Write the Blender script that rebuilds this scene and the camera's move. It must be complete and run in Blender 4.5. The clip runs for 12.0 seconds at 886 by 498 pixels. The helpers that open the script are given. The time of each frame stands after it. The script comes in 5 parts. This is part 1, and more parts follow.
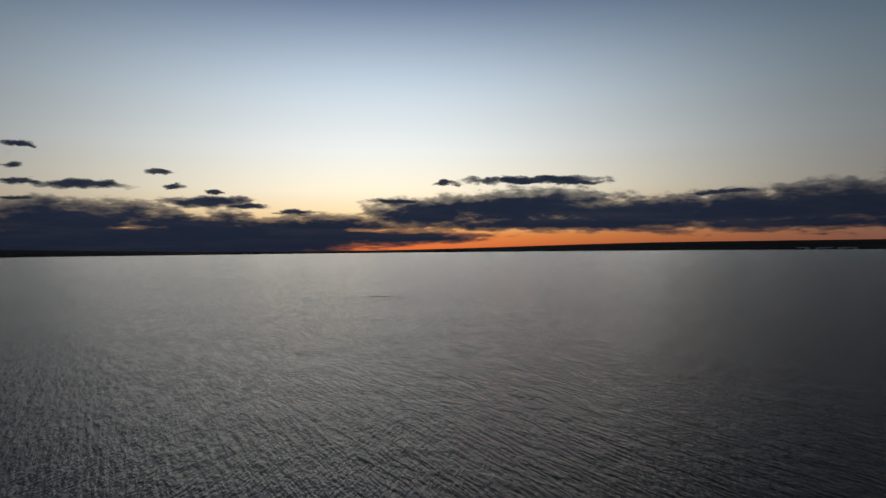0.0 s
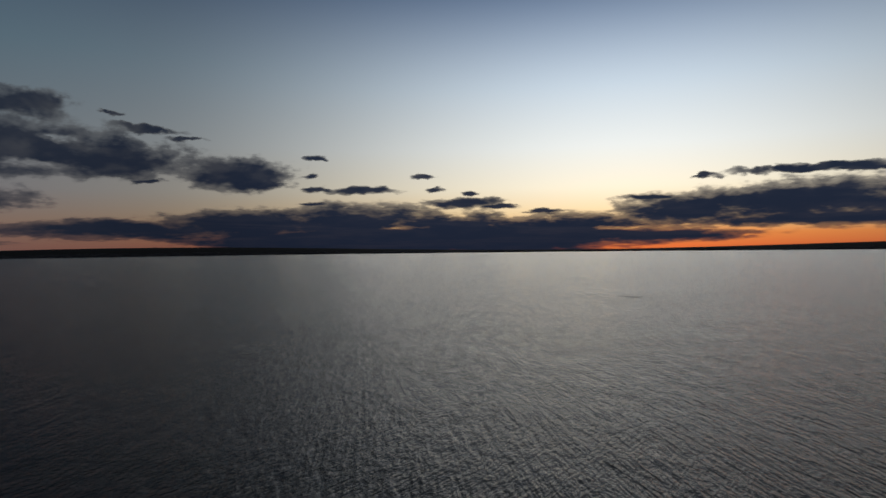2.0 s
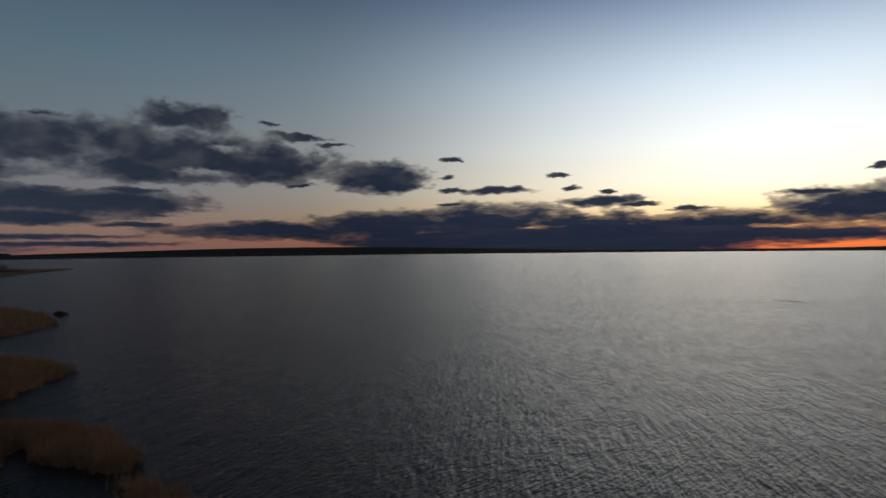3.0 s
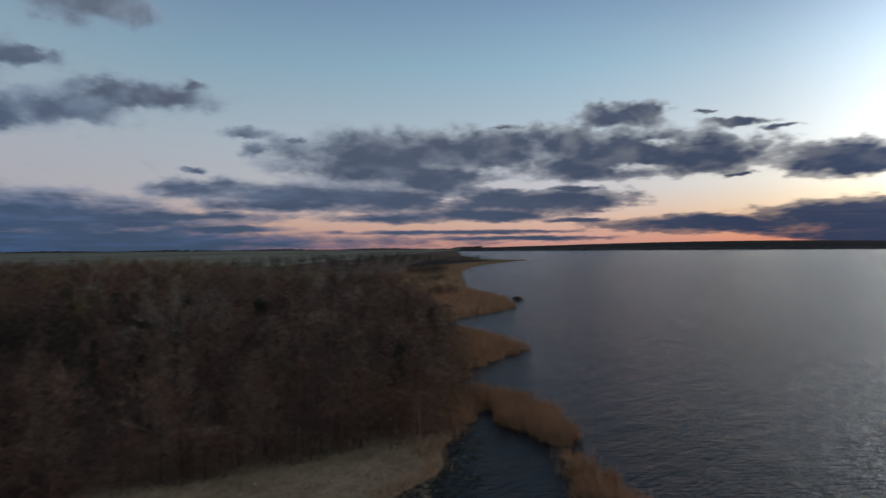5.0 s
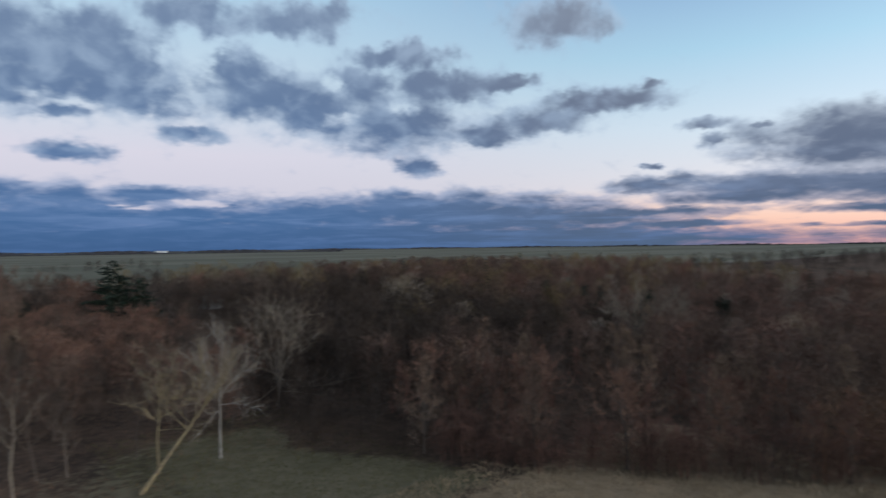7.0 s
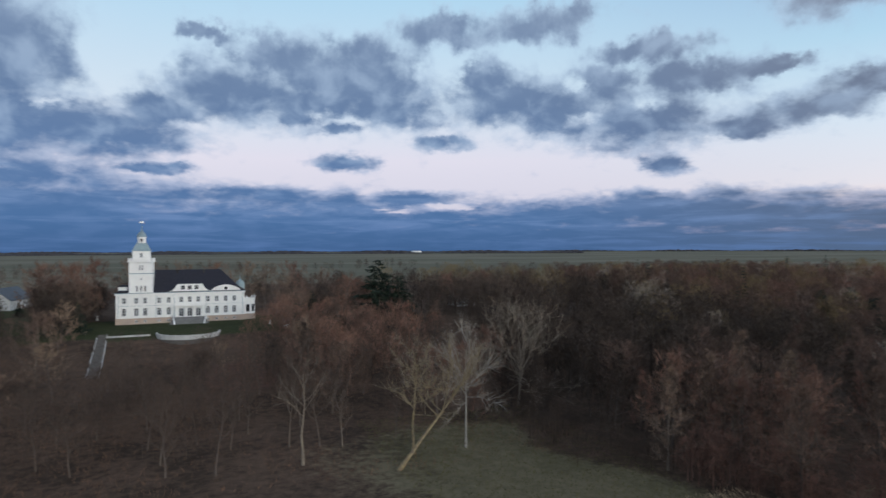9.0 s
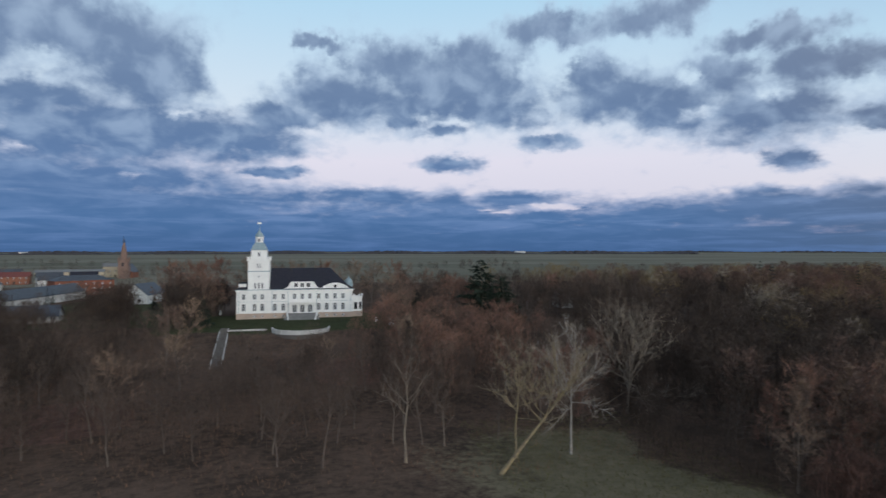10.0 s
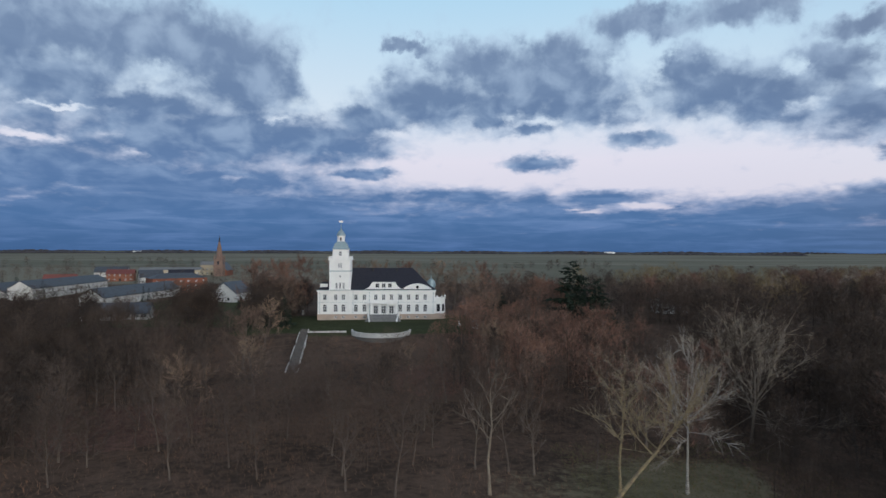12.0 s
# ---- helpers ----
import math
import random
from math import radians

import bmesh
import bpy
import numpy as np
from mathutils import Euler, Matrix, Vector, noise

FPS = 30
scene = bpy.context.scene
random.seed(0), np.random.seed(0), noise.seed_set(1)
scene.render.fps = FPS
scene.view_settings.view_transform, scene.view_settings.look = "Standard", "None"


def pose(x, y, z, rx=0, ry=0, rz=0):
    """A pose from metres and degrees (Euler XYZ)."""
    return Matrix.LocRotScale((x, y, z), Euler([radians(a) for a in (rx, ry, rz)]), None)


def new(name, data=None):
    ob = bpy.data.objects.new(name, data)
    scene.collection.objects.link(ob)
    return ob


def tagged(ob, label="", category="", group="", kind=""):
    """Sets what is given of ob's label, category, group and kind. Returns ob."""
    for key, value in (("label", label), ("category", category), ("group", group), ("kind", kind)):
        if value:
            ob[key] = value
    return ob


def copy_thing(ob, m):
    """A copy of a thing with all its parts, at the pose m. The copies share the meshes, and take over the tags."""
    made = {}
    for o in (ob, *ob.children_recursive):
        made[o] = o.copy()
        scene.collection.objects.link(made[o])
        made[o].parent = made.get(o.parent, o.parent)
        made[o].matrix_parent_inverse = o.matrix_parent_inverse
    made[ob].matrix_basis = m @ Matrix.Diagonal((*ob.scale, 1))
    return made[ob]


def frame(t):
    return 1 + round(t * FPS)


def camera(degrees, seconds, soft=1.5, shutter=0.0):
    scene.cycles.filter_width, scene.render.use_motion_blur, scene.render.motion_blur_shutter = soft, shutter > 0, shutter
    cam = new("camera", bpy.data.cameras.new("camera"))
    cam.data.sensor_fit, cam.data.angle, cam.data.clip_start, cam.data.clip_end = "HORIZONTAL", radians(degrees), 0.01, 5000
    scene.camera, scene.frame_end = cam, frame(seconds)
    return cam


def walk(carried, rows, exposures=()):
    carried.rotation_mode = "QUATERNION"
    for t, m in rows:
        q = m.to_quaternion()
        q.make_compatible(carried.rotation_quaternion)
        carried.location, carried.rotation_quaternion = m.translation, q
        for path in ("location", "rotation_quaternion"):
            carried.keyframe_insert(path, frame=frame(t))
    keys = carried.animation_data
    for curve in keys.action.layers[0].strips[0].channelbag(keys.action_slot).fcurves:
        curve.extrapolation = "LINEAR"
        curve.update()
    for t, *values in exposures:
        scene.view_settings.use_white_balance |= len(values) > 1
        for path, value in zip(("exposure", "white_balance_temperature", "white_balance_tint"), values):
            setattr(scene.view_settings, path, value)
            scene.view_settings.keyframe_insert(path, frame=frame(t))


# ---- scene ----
# World: x runs along the shore, +y out over the lake, -y to the palace; the lake is z = 0.
SUN_AZ = 27.0          # degrees to the left of +y, where the sun has just gone down
cam = camera(71.6, 12.0, shutter=0.45)
ROWS = [
    (0, 0.00, 0.00, 31.00, -0.16, 0.56, 21.19),
    (0.5, 0.11, 0.02, 31.06, -0.14, 0.58, 25.49),
    (1, 0.23, 0.03, 31.12, -0.16, 0.61, 31.87),
    (1.5, 0.34, 0.05, 31.17, -0.14, 0.61, 38.12),
    (2, 0.46, 0.07, 31.23, -0.10, 0.63, 44.11),
    (2.5, 0.57, 0.08, 31.29, -0.06, 0.55, 49.88),
    (2.7, 0.62, 0.09, 31.31, -0.04, 0.60, 52.34),
    (4.3, 0.98, 0.14, 31.50, -0.06, 0.30, 81.28),
    (4.5, 0.97, 0.18, 31.70, -0.10, 0.34, 85.39),
    (5, 1.18, 0.24, 31.82, -0.24, 0.47, 95.52),
    (5.5, 1.57, 0.27, 31.87, -0.26, 0.63, 105.59),
    (6, 1.73, 0.04, 32.27, -0.33, 0.67, 115.29),
    (6.5, 1.83, -0.06, 32.66, -0.34, 0.84, 125.85),
    (7, 1.96, -0.10, 32.69, -0.32, 0.69, 136.39),
    (7.2, 2.01, -0.08, 32.71, -0.30, 0.68, 140.19),
    (8.8, 2.50, 0.75, 33.12, -0.09, 0.32, 156.68),
    (9, 2.46, 0.66, 33.10, -0.02, 0.18, 158.54),
    (9.5, 2.26, 0.25, 33.05, -0.02, 0.14, 163.25),
    (10, 1.86, -0.75, 32.98, 0.02, 0.01, 168.21),
    (10.5, 1.38, -2.70, 32.98, 0.00, -0.02, 171.93),
    (11, 0.79, -5.57, 32.87, 0.02, -0.07, 173.12),
    (11.5, 0.40, -8.90, 32.83, 0.02, -0.15, 174.39),
    (12, -0.04, -12.76, 32.83, 0.02, -0.21, 176.19),
]
walk(cam, [(t, pose(x, y, z, 90 + pitch, roll, yaw)) for t, x, y, z, pitch, roll, yaw in ROWS],
     exposures=[(0, -2.6), (2.0, -2.6), (2.7, -2.45), (4.3, -1.5), (5.0, -0.8), (5.5, -0.45), (6.0, -0.2), (6.5, -0.05), (7.2, 0.0), (9.0, 0.1), (12, 0.1)])


# ---- small tools ----
def part(name, bm, material, parent=None, label="", smooth=False):
    me = bpy.data.meshes.new(name)
    bm.to_mesh(me)
    bm.free()
    return link_part(name, me, material, parent, label, smooth)


def link_part(name, me, material, parent=None, label="", smooth=False):
    if material:
        me.materials.append(material)
    if smooth:
        me.shade_smooth()
    ob = new(name, me)
    if parent:
        ob.parent = parent
    if label:
        ob["label"] = label
    return ob


def from_arrays(name, verts, faces, material, parent=None, label="", smooth=False):
    """A mesh from numpy arrays; faces: (n, 3) or (n, 4)."""
    me = bpy.data.meshes.new(name)
    verts, faces = np.asarray(verts, dtype=np.float32), np.asarray(faces, dtype=np.int32)
    n, k = faces.shape
    me.vertices.add(len(verts))
    me.vertices.foreach_set("co", verts.ravel())
    me.loops.add(n * k)
    me.loops.foreach_set("vertex_index", faces.ravel())
    me.polygons.add(n)
    me.polygons.foreach_set("loop_start", np.arange(0, n * k, k, dtype=np.int32))
    me.update(calc_edges=True)
    me.validate()
    return link_part(name, me, material, parent, label, smooth)


def empty(name, m, label, category, group="", kind=""):
    ob = new(name)
    ob.matrix_basis = m
    return tagged(ob, label, category, group, kind)


def box(bm, x0, x1, y0, y1, z0, z1, bevel=0.0):
    made = bmesh.ops.create_cube(bm, size=1, matrix=Matrix.LocRotScale(((x0 + x1) / 2, (y0 + y1) / 2, (z0 + z1) / 2), None, (x1 - x0, y1 - y0, z1 - z0)))
    if bevel:
        edges = list({e for v in made["verts"] for e in v.link_edges})
        bmesh.ops.bevel(bm, geom=edges, offset=bevel, segments=1, affect="EDGES")


def boxes(*rows, bevel=0.0):
    bm = bmesh.new()
    for r in rows:
        box(bm, *r, bevel=bevel)
    return bm


def prism(profile, y0, y1):
    """A closed profile in x and z, drawn from y0 to y1."""
    bm = bmesh.new()
    a = [bm.verts.new((x, y0, z)) for x, z in profile]
    b = [bm.verts.new((x, y1, z)) for x, z in profile]
    bm.faces.new(a)
    bm.faces.new(b[::-1])
    for i in range(len(a)):
        j = (i + 1) % len(a)
        bm.faces.new((a[j], a[i], b[i], b[j]))
    bmesh.ops.recalc_face_normals(bm, faces=bm.faces)
    return bm


def lathe(profile, sides=16, turn=0.0, cx=0.0, cy=0.0):
    """A profile of (radius, z) turned round the z axis."""
    bm = bmesh.new()
    rings = [[bm.verts.new((cx + r * math.cos(turn + 2 * math.pi * k / sides), cy + r * math.sin(turn + 2 * math.pi * k / sides), z)) for k in range(sides)]
             for r, z in profile]
    for a, b in zip(rings, rings[1:]):
        for k in range(sides):
            j = (k + 1) % sides
            bm.faces.new((a[k], a[j], b[j], b[k]))
    bm.faces.new(rings[0][::-1])
    bm.faces.new(rings[-1])
    return bm


# ---- materials ----
def lin(r, g, b):
    return tuple((c / 255 / 12.92) if c <= 10 else ((c / 255 + 0.055) / 1.055) ** 2.4 for c in (r, g, b)) + (1.0,)


class Nodes:
    """A short hand for node trees."""

    def __init__(self, tree):
        self.tree = tree
        tree.nodes.clear()

    def add(self, kind, _out=0, **given):
        n = self.tree.nodes.new(kind)
        for key, value in given.items():
            if key.startswith("i_"):
                name = key[2:]
                sock = n.inputs[int(name)] if name.isdigit() else n.inputs[name.replace("_", " ")]
                if isinstance(value, bpy.types.NodeSocket):
                    self.tree.links.new(value, sock)
                else:
                    sock.default_value = value
            else:
                setattr(n, key, value)
        return n.outputs[_out] if n.outputs else n

    def math(self, op, a, b=0.0, c=0.0, clamp=False):
        return self.add("ShaderNodeMath", operation=op, use_clamp=clamp, i_0=a, i_1=b, i_2=c)

    def step(self, v, lo, hi, a=0.0, b=1.0):
        return self.add("ShaderNodeMapRange", interpolation_type="SMOOTHSTEP", i_0=v, i_1=lo, i_2=hi, i_3=a, i_4=b)

    def ramp(self, v, stops):
        n = self.tree.nodes.new("ShaderNodeValToRGB")
        self.tree.links.new(v, n.inputs[0])
        el = n.color_ramp.elements
        while len(el) < len(stops):
            el.new(0.5)
        for e, (p, c) in zip(el, stops):
            e.position, e.color = p, c
        return n.outputs[0]

    def mix(self, f, a, b, blend="MIX"):
        return self.add("ShaderNodeMix", _out=2, data_type="RGBA", blend_type=blend, i_0=f, i_6=a, i_7=b)


def material(name, base, other, scale=3.0, fine=40.0, rough=0.8, bump=0.3, metal=0.0, vary=0.0, spec=0.4, depth=0.02, stretch=(1, 1, 1)):
    """Two scales of colour variation and bump, in object metres; vary: how far objects differ among themselves."""
    m = bpy.data.materials.new(name)
    m.use_nodes = True
    n = Nodes(m.node_tree)
    co = n.add("ShaderNodeMapping", i_Vector=n.add("ShaderNodeTexCoord", _out=3), i_Scale=stretch)
    large = n.add("ShaderNodeTexNoise", i_Vector=co, i_Scale=scale, i_Detail=4.0, i_Roughness=0.6)
    small = n.add("ShaderNodeTexNoise", i_Vector=co, i_Scale=fine, i_Detail=3.0, i_Roughness=0.65)
    f = n.math("ADD", n.math("MULTIPLY", large, 0.65), n.math("MULTIPLY", small, 0.35))
    c = n.mix(n.step(f, 0.36, 0.64), base, other)
    if vary:
        rnd = n.add("ShaderNodeObjectInfo", _out=5)
        c = n.add("ShaderNodeHueSaturation", i_Hue=n.math("MULTIPLY_ADD", rnd, vary * 0.03, 0.5 - vary * 0.015),
                  i_Value=n.math("MULTIPLY_ADD", rnd, vary, 1 - vary / 2), i_Color=c)
    b = n.add("ShaderNodeBump", i_Strength=bump, i_Distance=depth, i_Height=small)
    s = n.add("ShaderNodeBsdfPrincipled", i_Base_Color=c, i_Roughness=rough, i_Metallic=metal, i_Normal=b)
    s.node.inputs["Specular IOR Level"].default_value = spec
    n.add("ShaderNodeOutputMaterial", i_Surface=s)
    return m


# ---- sky ----
# cloud banks and gaps: azimuth, elevation and half sizes in degrees
SUNSET = [
    (52.2, 2.1, 7.4, 1.8), (43.8, 1.7, 8.9, 1.3), (32.8, 1.5, 9.0, 1.4), (24.6, 0.9, 6.8, 0.5), (22.4, 3.3, 5.3, 1.2), (13.5, 3.6, 7.7, 1.6),
    (3.5, 2.8, 7.6, 1.4), (-5.1, 2.9, 7.2, 1.5), (-12.2, 3.0, 7.0, 1.6), (9.9, 2.1, 13.9, 0.6), (-8.4, 1.7, 10.0, 0.4), (13.0, 6.1, 5.1, 0.3),
    (9.4, 5.8, 3.0, 0.2), (20.8, 5.9, 0.9, 0.2), (51.8, 5.3, 3.3, 0.3), (56.2, 5.4, 1.3, 0.2), (55.6, 8.1, 1.1, 0.2), (56.4, 6.5, 0.7, 0.2),
    (45.8, 6.6, 1.0, 0.2), (42.2, 4.2, 3.5, 0.4), (44.8, 5.4, 0.9, 0.2), (38.7, 3.8, 1.5, 0.2), (34.8, 3.3, 1.7, 0.2), (41.5, 5.0, 0.7, 0.2),
]
SUNSET_LOW = [
    (-3.4, 4.5, 2.4, 0.2), (25.6, 4.3, 1.8, 0.2), (56.3, 4.1, 1.1, 0.2), (43.9, 0.7, 14.6, 0.4), (53.7, 0.9, 8.2, 0.6),
]
LEFT_OF_SUNSET = [
    (79.0, 11.5, 3.6, 1.1), (83.8, 9.2, 3.4, 1.8), (78.1, 8.2, 5.7, 1.9), (72.5, 7.6, 5.6, 1.5), (69.5, 10.2, 2.5, 0.3), (62.5, 6.7, 4.1, 1.3),
    (82.4, 7.1, 5.3, 1.1), (66.6, 9.5, 1.4, 0.2), (60.7, 5.7, 2.5, 0.4), (72.5, 11.2, 0.8, 0.2), (69.7, 5.9, 1.1, 0.2), (83.1, 4.2, 4.1, 0.9),
    (83.5, 5.1, 3.0, 0.3), (83.5, 2.3, 3.0, 0.2), (71.6, 1.8, 8.6, 0.7), (61.5, 2.3, 7.0, 1.2),
]
OVER_WOOD = [
    (113.0, 10.1, 1.8, 0.5), (112.8, 8.5, 1.3, 0.5), (108.8, 9.7, 1.0, 0.3), (100.5, 8.5, 8.8, 1.8), (92.3, 8.9, 7.4, 1.7), (102.6, 7.1, 6.3, 1.3),
    (96.3, 6.3, 5.6, 1.4), (89.8, 10.9, 1.3, 0.3), (107.3, 4.7, 7.3, 1.0), (100.2, 4.3, 6.8, 1.1), (117.2, 5.1, 3.8, 0.7), (110.5, 3.9, 5.7, 0.6),
    (88.4, 4.1, 9.3, 1.1), (91.8, 2.9, 7.4, 0.6), (100.5, 2.6, 4.7, 0.4), (117.7, 6.7, 0.7, 0.2), (135.8, 3.2, 11.8, 1.5), (127.3, 2.4, 11.7, 0.9),
    (139.9, 3.9, 4.7, 1.0), (118.2, 2.7, 7.0, 0.4), (115.2, 1.7, 4.1, 0.3), (94.3, 1.3, 10.0, 0.2), (87.9, 0.7, 7.6, 0.2),
]
OVER_FIELDS = [
    (165.6, 15.1, 6.0, 3.0), (169.9, 15.4, 3.7, 2.2), (162.4, 12.6, 3.4, 1.4), (168.0, 11.1, 2.3, 0.6), (151.8, 13.4, 6.3, 2.1), (154.7, 15.1, 3.8, 1.6),
    (147.4, 11.8, 4.1, 1.8), (140.7, 11.2, 5.7, 2.3), (135.9, 14.4, 4.7, 1.4), (158.7, 9.9, 2.7, 0.7), (138.6, 7.3, 1.8, 0.8), (132.3, 10.1, 2.9, 0.9),
    (127.6, 11.2, 4.1, 1.2), (122.0, 12.6, 5.4, 1.0), (143.8, 14.1, 3.1, 1.5), (149.8, 19.6, 6.0, 1.5), (158.3, 19.3, 4.1, 1.4), (140.1, 17.1, 4.2, 1.0),
    (125.9, 19.5, 4.1, 1.6), (167.5, 7.9, 2.6, 0.7), (117.2, 13.7, 1.2, 0.4), (130.1, 14.5, 2.6, 0.7), (168.9, 3.2, 7.5, 1.8), (160.4, 2.3, 13.1, 1.5),
]
OVER_FIELDS_LOW = [
    (148.0, 2.7, 12.5, 1.5), (135.5, 3.0, 12.9, 1.3), (125.1, 2.4, 9.1, 0.7), (162.5, 4.6, 4.0, 0.6),
]
OVER_PALACE = [
    (206.5, 17.0, 7.9, 2.2), (198.5, 16.6, 7.7, 2.8), (193.8, 14.7, 4.3, 2.4), (209.9, 13.3, 5.5, 1.9), (203.2, 11.8, 5.0, 1.0), (198.9, 9.4, 11.6, 2.2),
    (209.1, 6.6, 6.7, 1.8), (188.9, 9.7, 6.5, 1.8), (184.8, 9.4, 3.9, 1.0), (201.9, 5.7, 14.8, 1.6), (183.8, 6.9, 2.7, 0.5), (195.7, 3.2, 20.5, 2.4),
    (209.9, 2.4, 11.7, 2.2), (175.4, 4.7, 6.3, 0.8), (177.5, 2.4, 20.2, 1.7), (193.3, 11.0, 4.3, 1.0), (177.5, 13.6, 5.8, 2.3), (173.8, 16.6, 4.2, 1.8),
    (166.0, 17.4, 3.6, 1.4), (168.6, 12.9, 5.7, 2.0), (182.7, 11.8, 3.6, 1.3), (179.6, 18.3, 2.1, 0.6), (171.7, 11.7, 2.1, 0.6),
]
GAPS_PALACE = [
    (200.7, 15.0, 2.6, 1.1), (204.9, 9.1, 1.7, 0.5), (209.9, 8.6, 2.4, 0.3), (208.6, 11.2, 2.3, 0.2), (191.9, 11.5, 1.9, 0.3), (206.9, 4.9, 1.6, 0.3),
    (194.7, 6.1, 1.3, 0.2), (175.9, 4.7, 1.4, 0.3), (157.8, 3.9, 1.7, 0.3), (164.5, 3.7, 1.5, 0.2), (145.9, 11.6, 1.6, 0.5), (167.8, 11.7, 2.0, 0.5),
    (185.9, 16.2, 3.6, 2.4), (210.6, 3.8, 1.4, 0.2), (203.0, 7.9, 0.8, 0.4),
]
GAPS_REST = [
    (146.6, 11.4, 1.3, 0.4), (139.6, 12.5, 1.0, 0.5), (146.3, 14.6, 1.0, 0.6), (157.9, 16.2, 2.3, 1.8), (169.5, 12.1, 1.8, 0.4), (158.6, 3.8, 1.4, 0.3),
    (162.5, 3.4, 1.7, 0.2), (143.7, 18.9, 2.1, 1.2), (78.5, 6.9, 2.4, 0.3), (76.4, 8.9, 1.5, 0.3), (48.4, 1.9, 3.3, 0.2), (28.7, 1.6, 2.1, 0.2),
    (94.3, 4.4, 2.0, 0.4), (89.8, 5.6, 2.2, 0.3), (139.8, 12.6, 1.1, 0.5),
]
BEYOND = [(-40.0, 3.0, 25.0, 2.6), (225.0, 14.0, 15.0, 6.0), (225.0, 4.0, 20.0, 5.0), (185.0, 34.0, 50.0, 5.0), (143.4, 0.4, 42.0, 0.8), (200.0, 1.2, 30.0, 1.6)]


def sky():
    world = bpy.data.worlds.new("dusk_sky")
    scene.world = world
    world.use_nodes = True
    n = Nodes(world.node_tree)
    way = n.add("ShaderNodeTexCoord", _out=0)
    turned = n.add("ShaderNodeVectorRotate", rotation_type="Z_AXIS", i_Vector=way, i_Angle=-radians(100))
    sep = n.add("ShaderNodeSeparateXYZ", i_0=turned).node.outputs
    az = n.math("ADD", n.math("MULTIPLY", n.math("ARCTAN2", n.math("MULTIPLY", sep[0], -1.0), sep[1]), 57.2958), 100.0)
    el = n.math("MULTIPLY", n.math("ARCSINE", sep[2]), 57.2958)
    # how far from the sunset, 0 towards it and 1 opposite
    away = n.math("MULTIPLY_ADD", n.math("COSINE", n.math("MULTIPLY", n.math("SUBTRACT", az, SUN_AZ), 0.0174533)), -0.5, 0.5)
    e = n.math("DIVIDE", el, 90.0, clamp=True)
    sun = n.ramp(e, [(0.0, lin(200, 98, 55)), (0.012, lin(214, 130, 70)), (0.022, lin(224, 176, 118)), (0.036, lin(236, 210, 165)), (0.06, lin(238, 229, 206)),
                     (0.1, lin(222, 226, 224)), (0.16, lin(188, 202, 214)), (0.25, lin(124, 148, 182)), (0.36, lin(66, 82, 112)), (1.0, lin(46, 54, 70))])
    side = n.ramp(e, [(0.0, lin(214, 158, 148)), (0.025, lin(234, 196, 180)), (0.055, lin(213, 211, 219)), (0.11, lin(196, 212, 226)), (0.18, lin(160, 197, 220)),
                      (0.27, lin(126, 158, 200)), (0.42, lin(122, 138, 164)), (1.0, lin(104, 112, 126))])
    anti = n.ramp(e, [(0.0, lin(190, 185, 205)), (0.05, lin(206, 206, 224)), (0.09, lin(216, 214, 230)), (0.14, lin(204, 219, 234)), (0.25, lin(170, 208, 233)),
                      (0.42, lin(156, 170, 188)), (1.0, lin(122, 130, 144))])
    clear = n.mix(n.step(away, 0.0, 0.26), sun, side)
    glow = n.math("MULTIPLY", n.math("EXPONENT", n.math("MULTIPLY", away, -20.0)), n.step(el, 13.0, 29.0, 3.2, 0.0))
    wide = n.math("MULTIPLY", n.math("EXPONENT", n.math("MULTIPLY", away, -3.6)), n.step(el, 14.0, 36.0, 0.95, 0.0))
    gain = n.math("ADD", n.math("ADD", glow, wide), 1.0)
    clear = n.add("ShaderNodeVectorMath", operation="SCALE", i_0=clear, i_Scale=gain)
    clear = n.mix(n.step(away, 0.45, 0.85), clear, anti)
    air = n.add("ShaderNodeTexSky", sky_type="NISHITA", sun_disc=False, sun_elevation=radians(1.0), sun_rotation=radians(-SUN_AZ), air_density=1.0, dust_density=0.6)
    clear = n.mix(0.02, clear, air)
    # clouds: soft banks whose outline is broken up by noise
    high = n.math("LOGARITHM", n.math("MAXIMUM", n.math("ADD", el, 3.0), 0.3), 2.718)
    plane = n.add("ShaderNodeCombineXYZ", i_0=n.math("MULTIPLY", az, 0.15), i_1=n.math("MULTIPLY", high, 2.9), i_2=0.0)
    above = n.add("ShaderNodeVectorMath", operation="ADD", i_0=plane, i_1=(0.05, 0.13, 0.0))
    n1 = n.add("ShaderNodeTexNoise", i_Vector=plane, i_Scale=1.9, i_Detail=9.0, i_Roughness=0.58, i_Distortion=0.15)
    n1up = n.add("ShaderNodeTexNoise", i_Vector=above, i_Scale=1.9, i_Detail=5.0, i_Roughness=0.55, i_Distortion=0.15)
    n2 = n.add("ShaderNodeTexNoise", i_Vector=plane, i_Scale=5.5, i_Detail=5.0, i_Roughness=0.6)
    bend = n.add("ShaderNodeTexNoise", _out=1, i_Vector=plane, i_Scale=3.0, i_Detail=5.0, i_Roughness=0.6)
    at = n.add("ShaderNodeCombineXYZ", i_0=az, i_1=el, i_2=0.0)
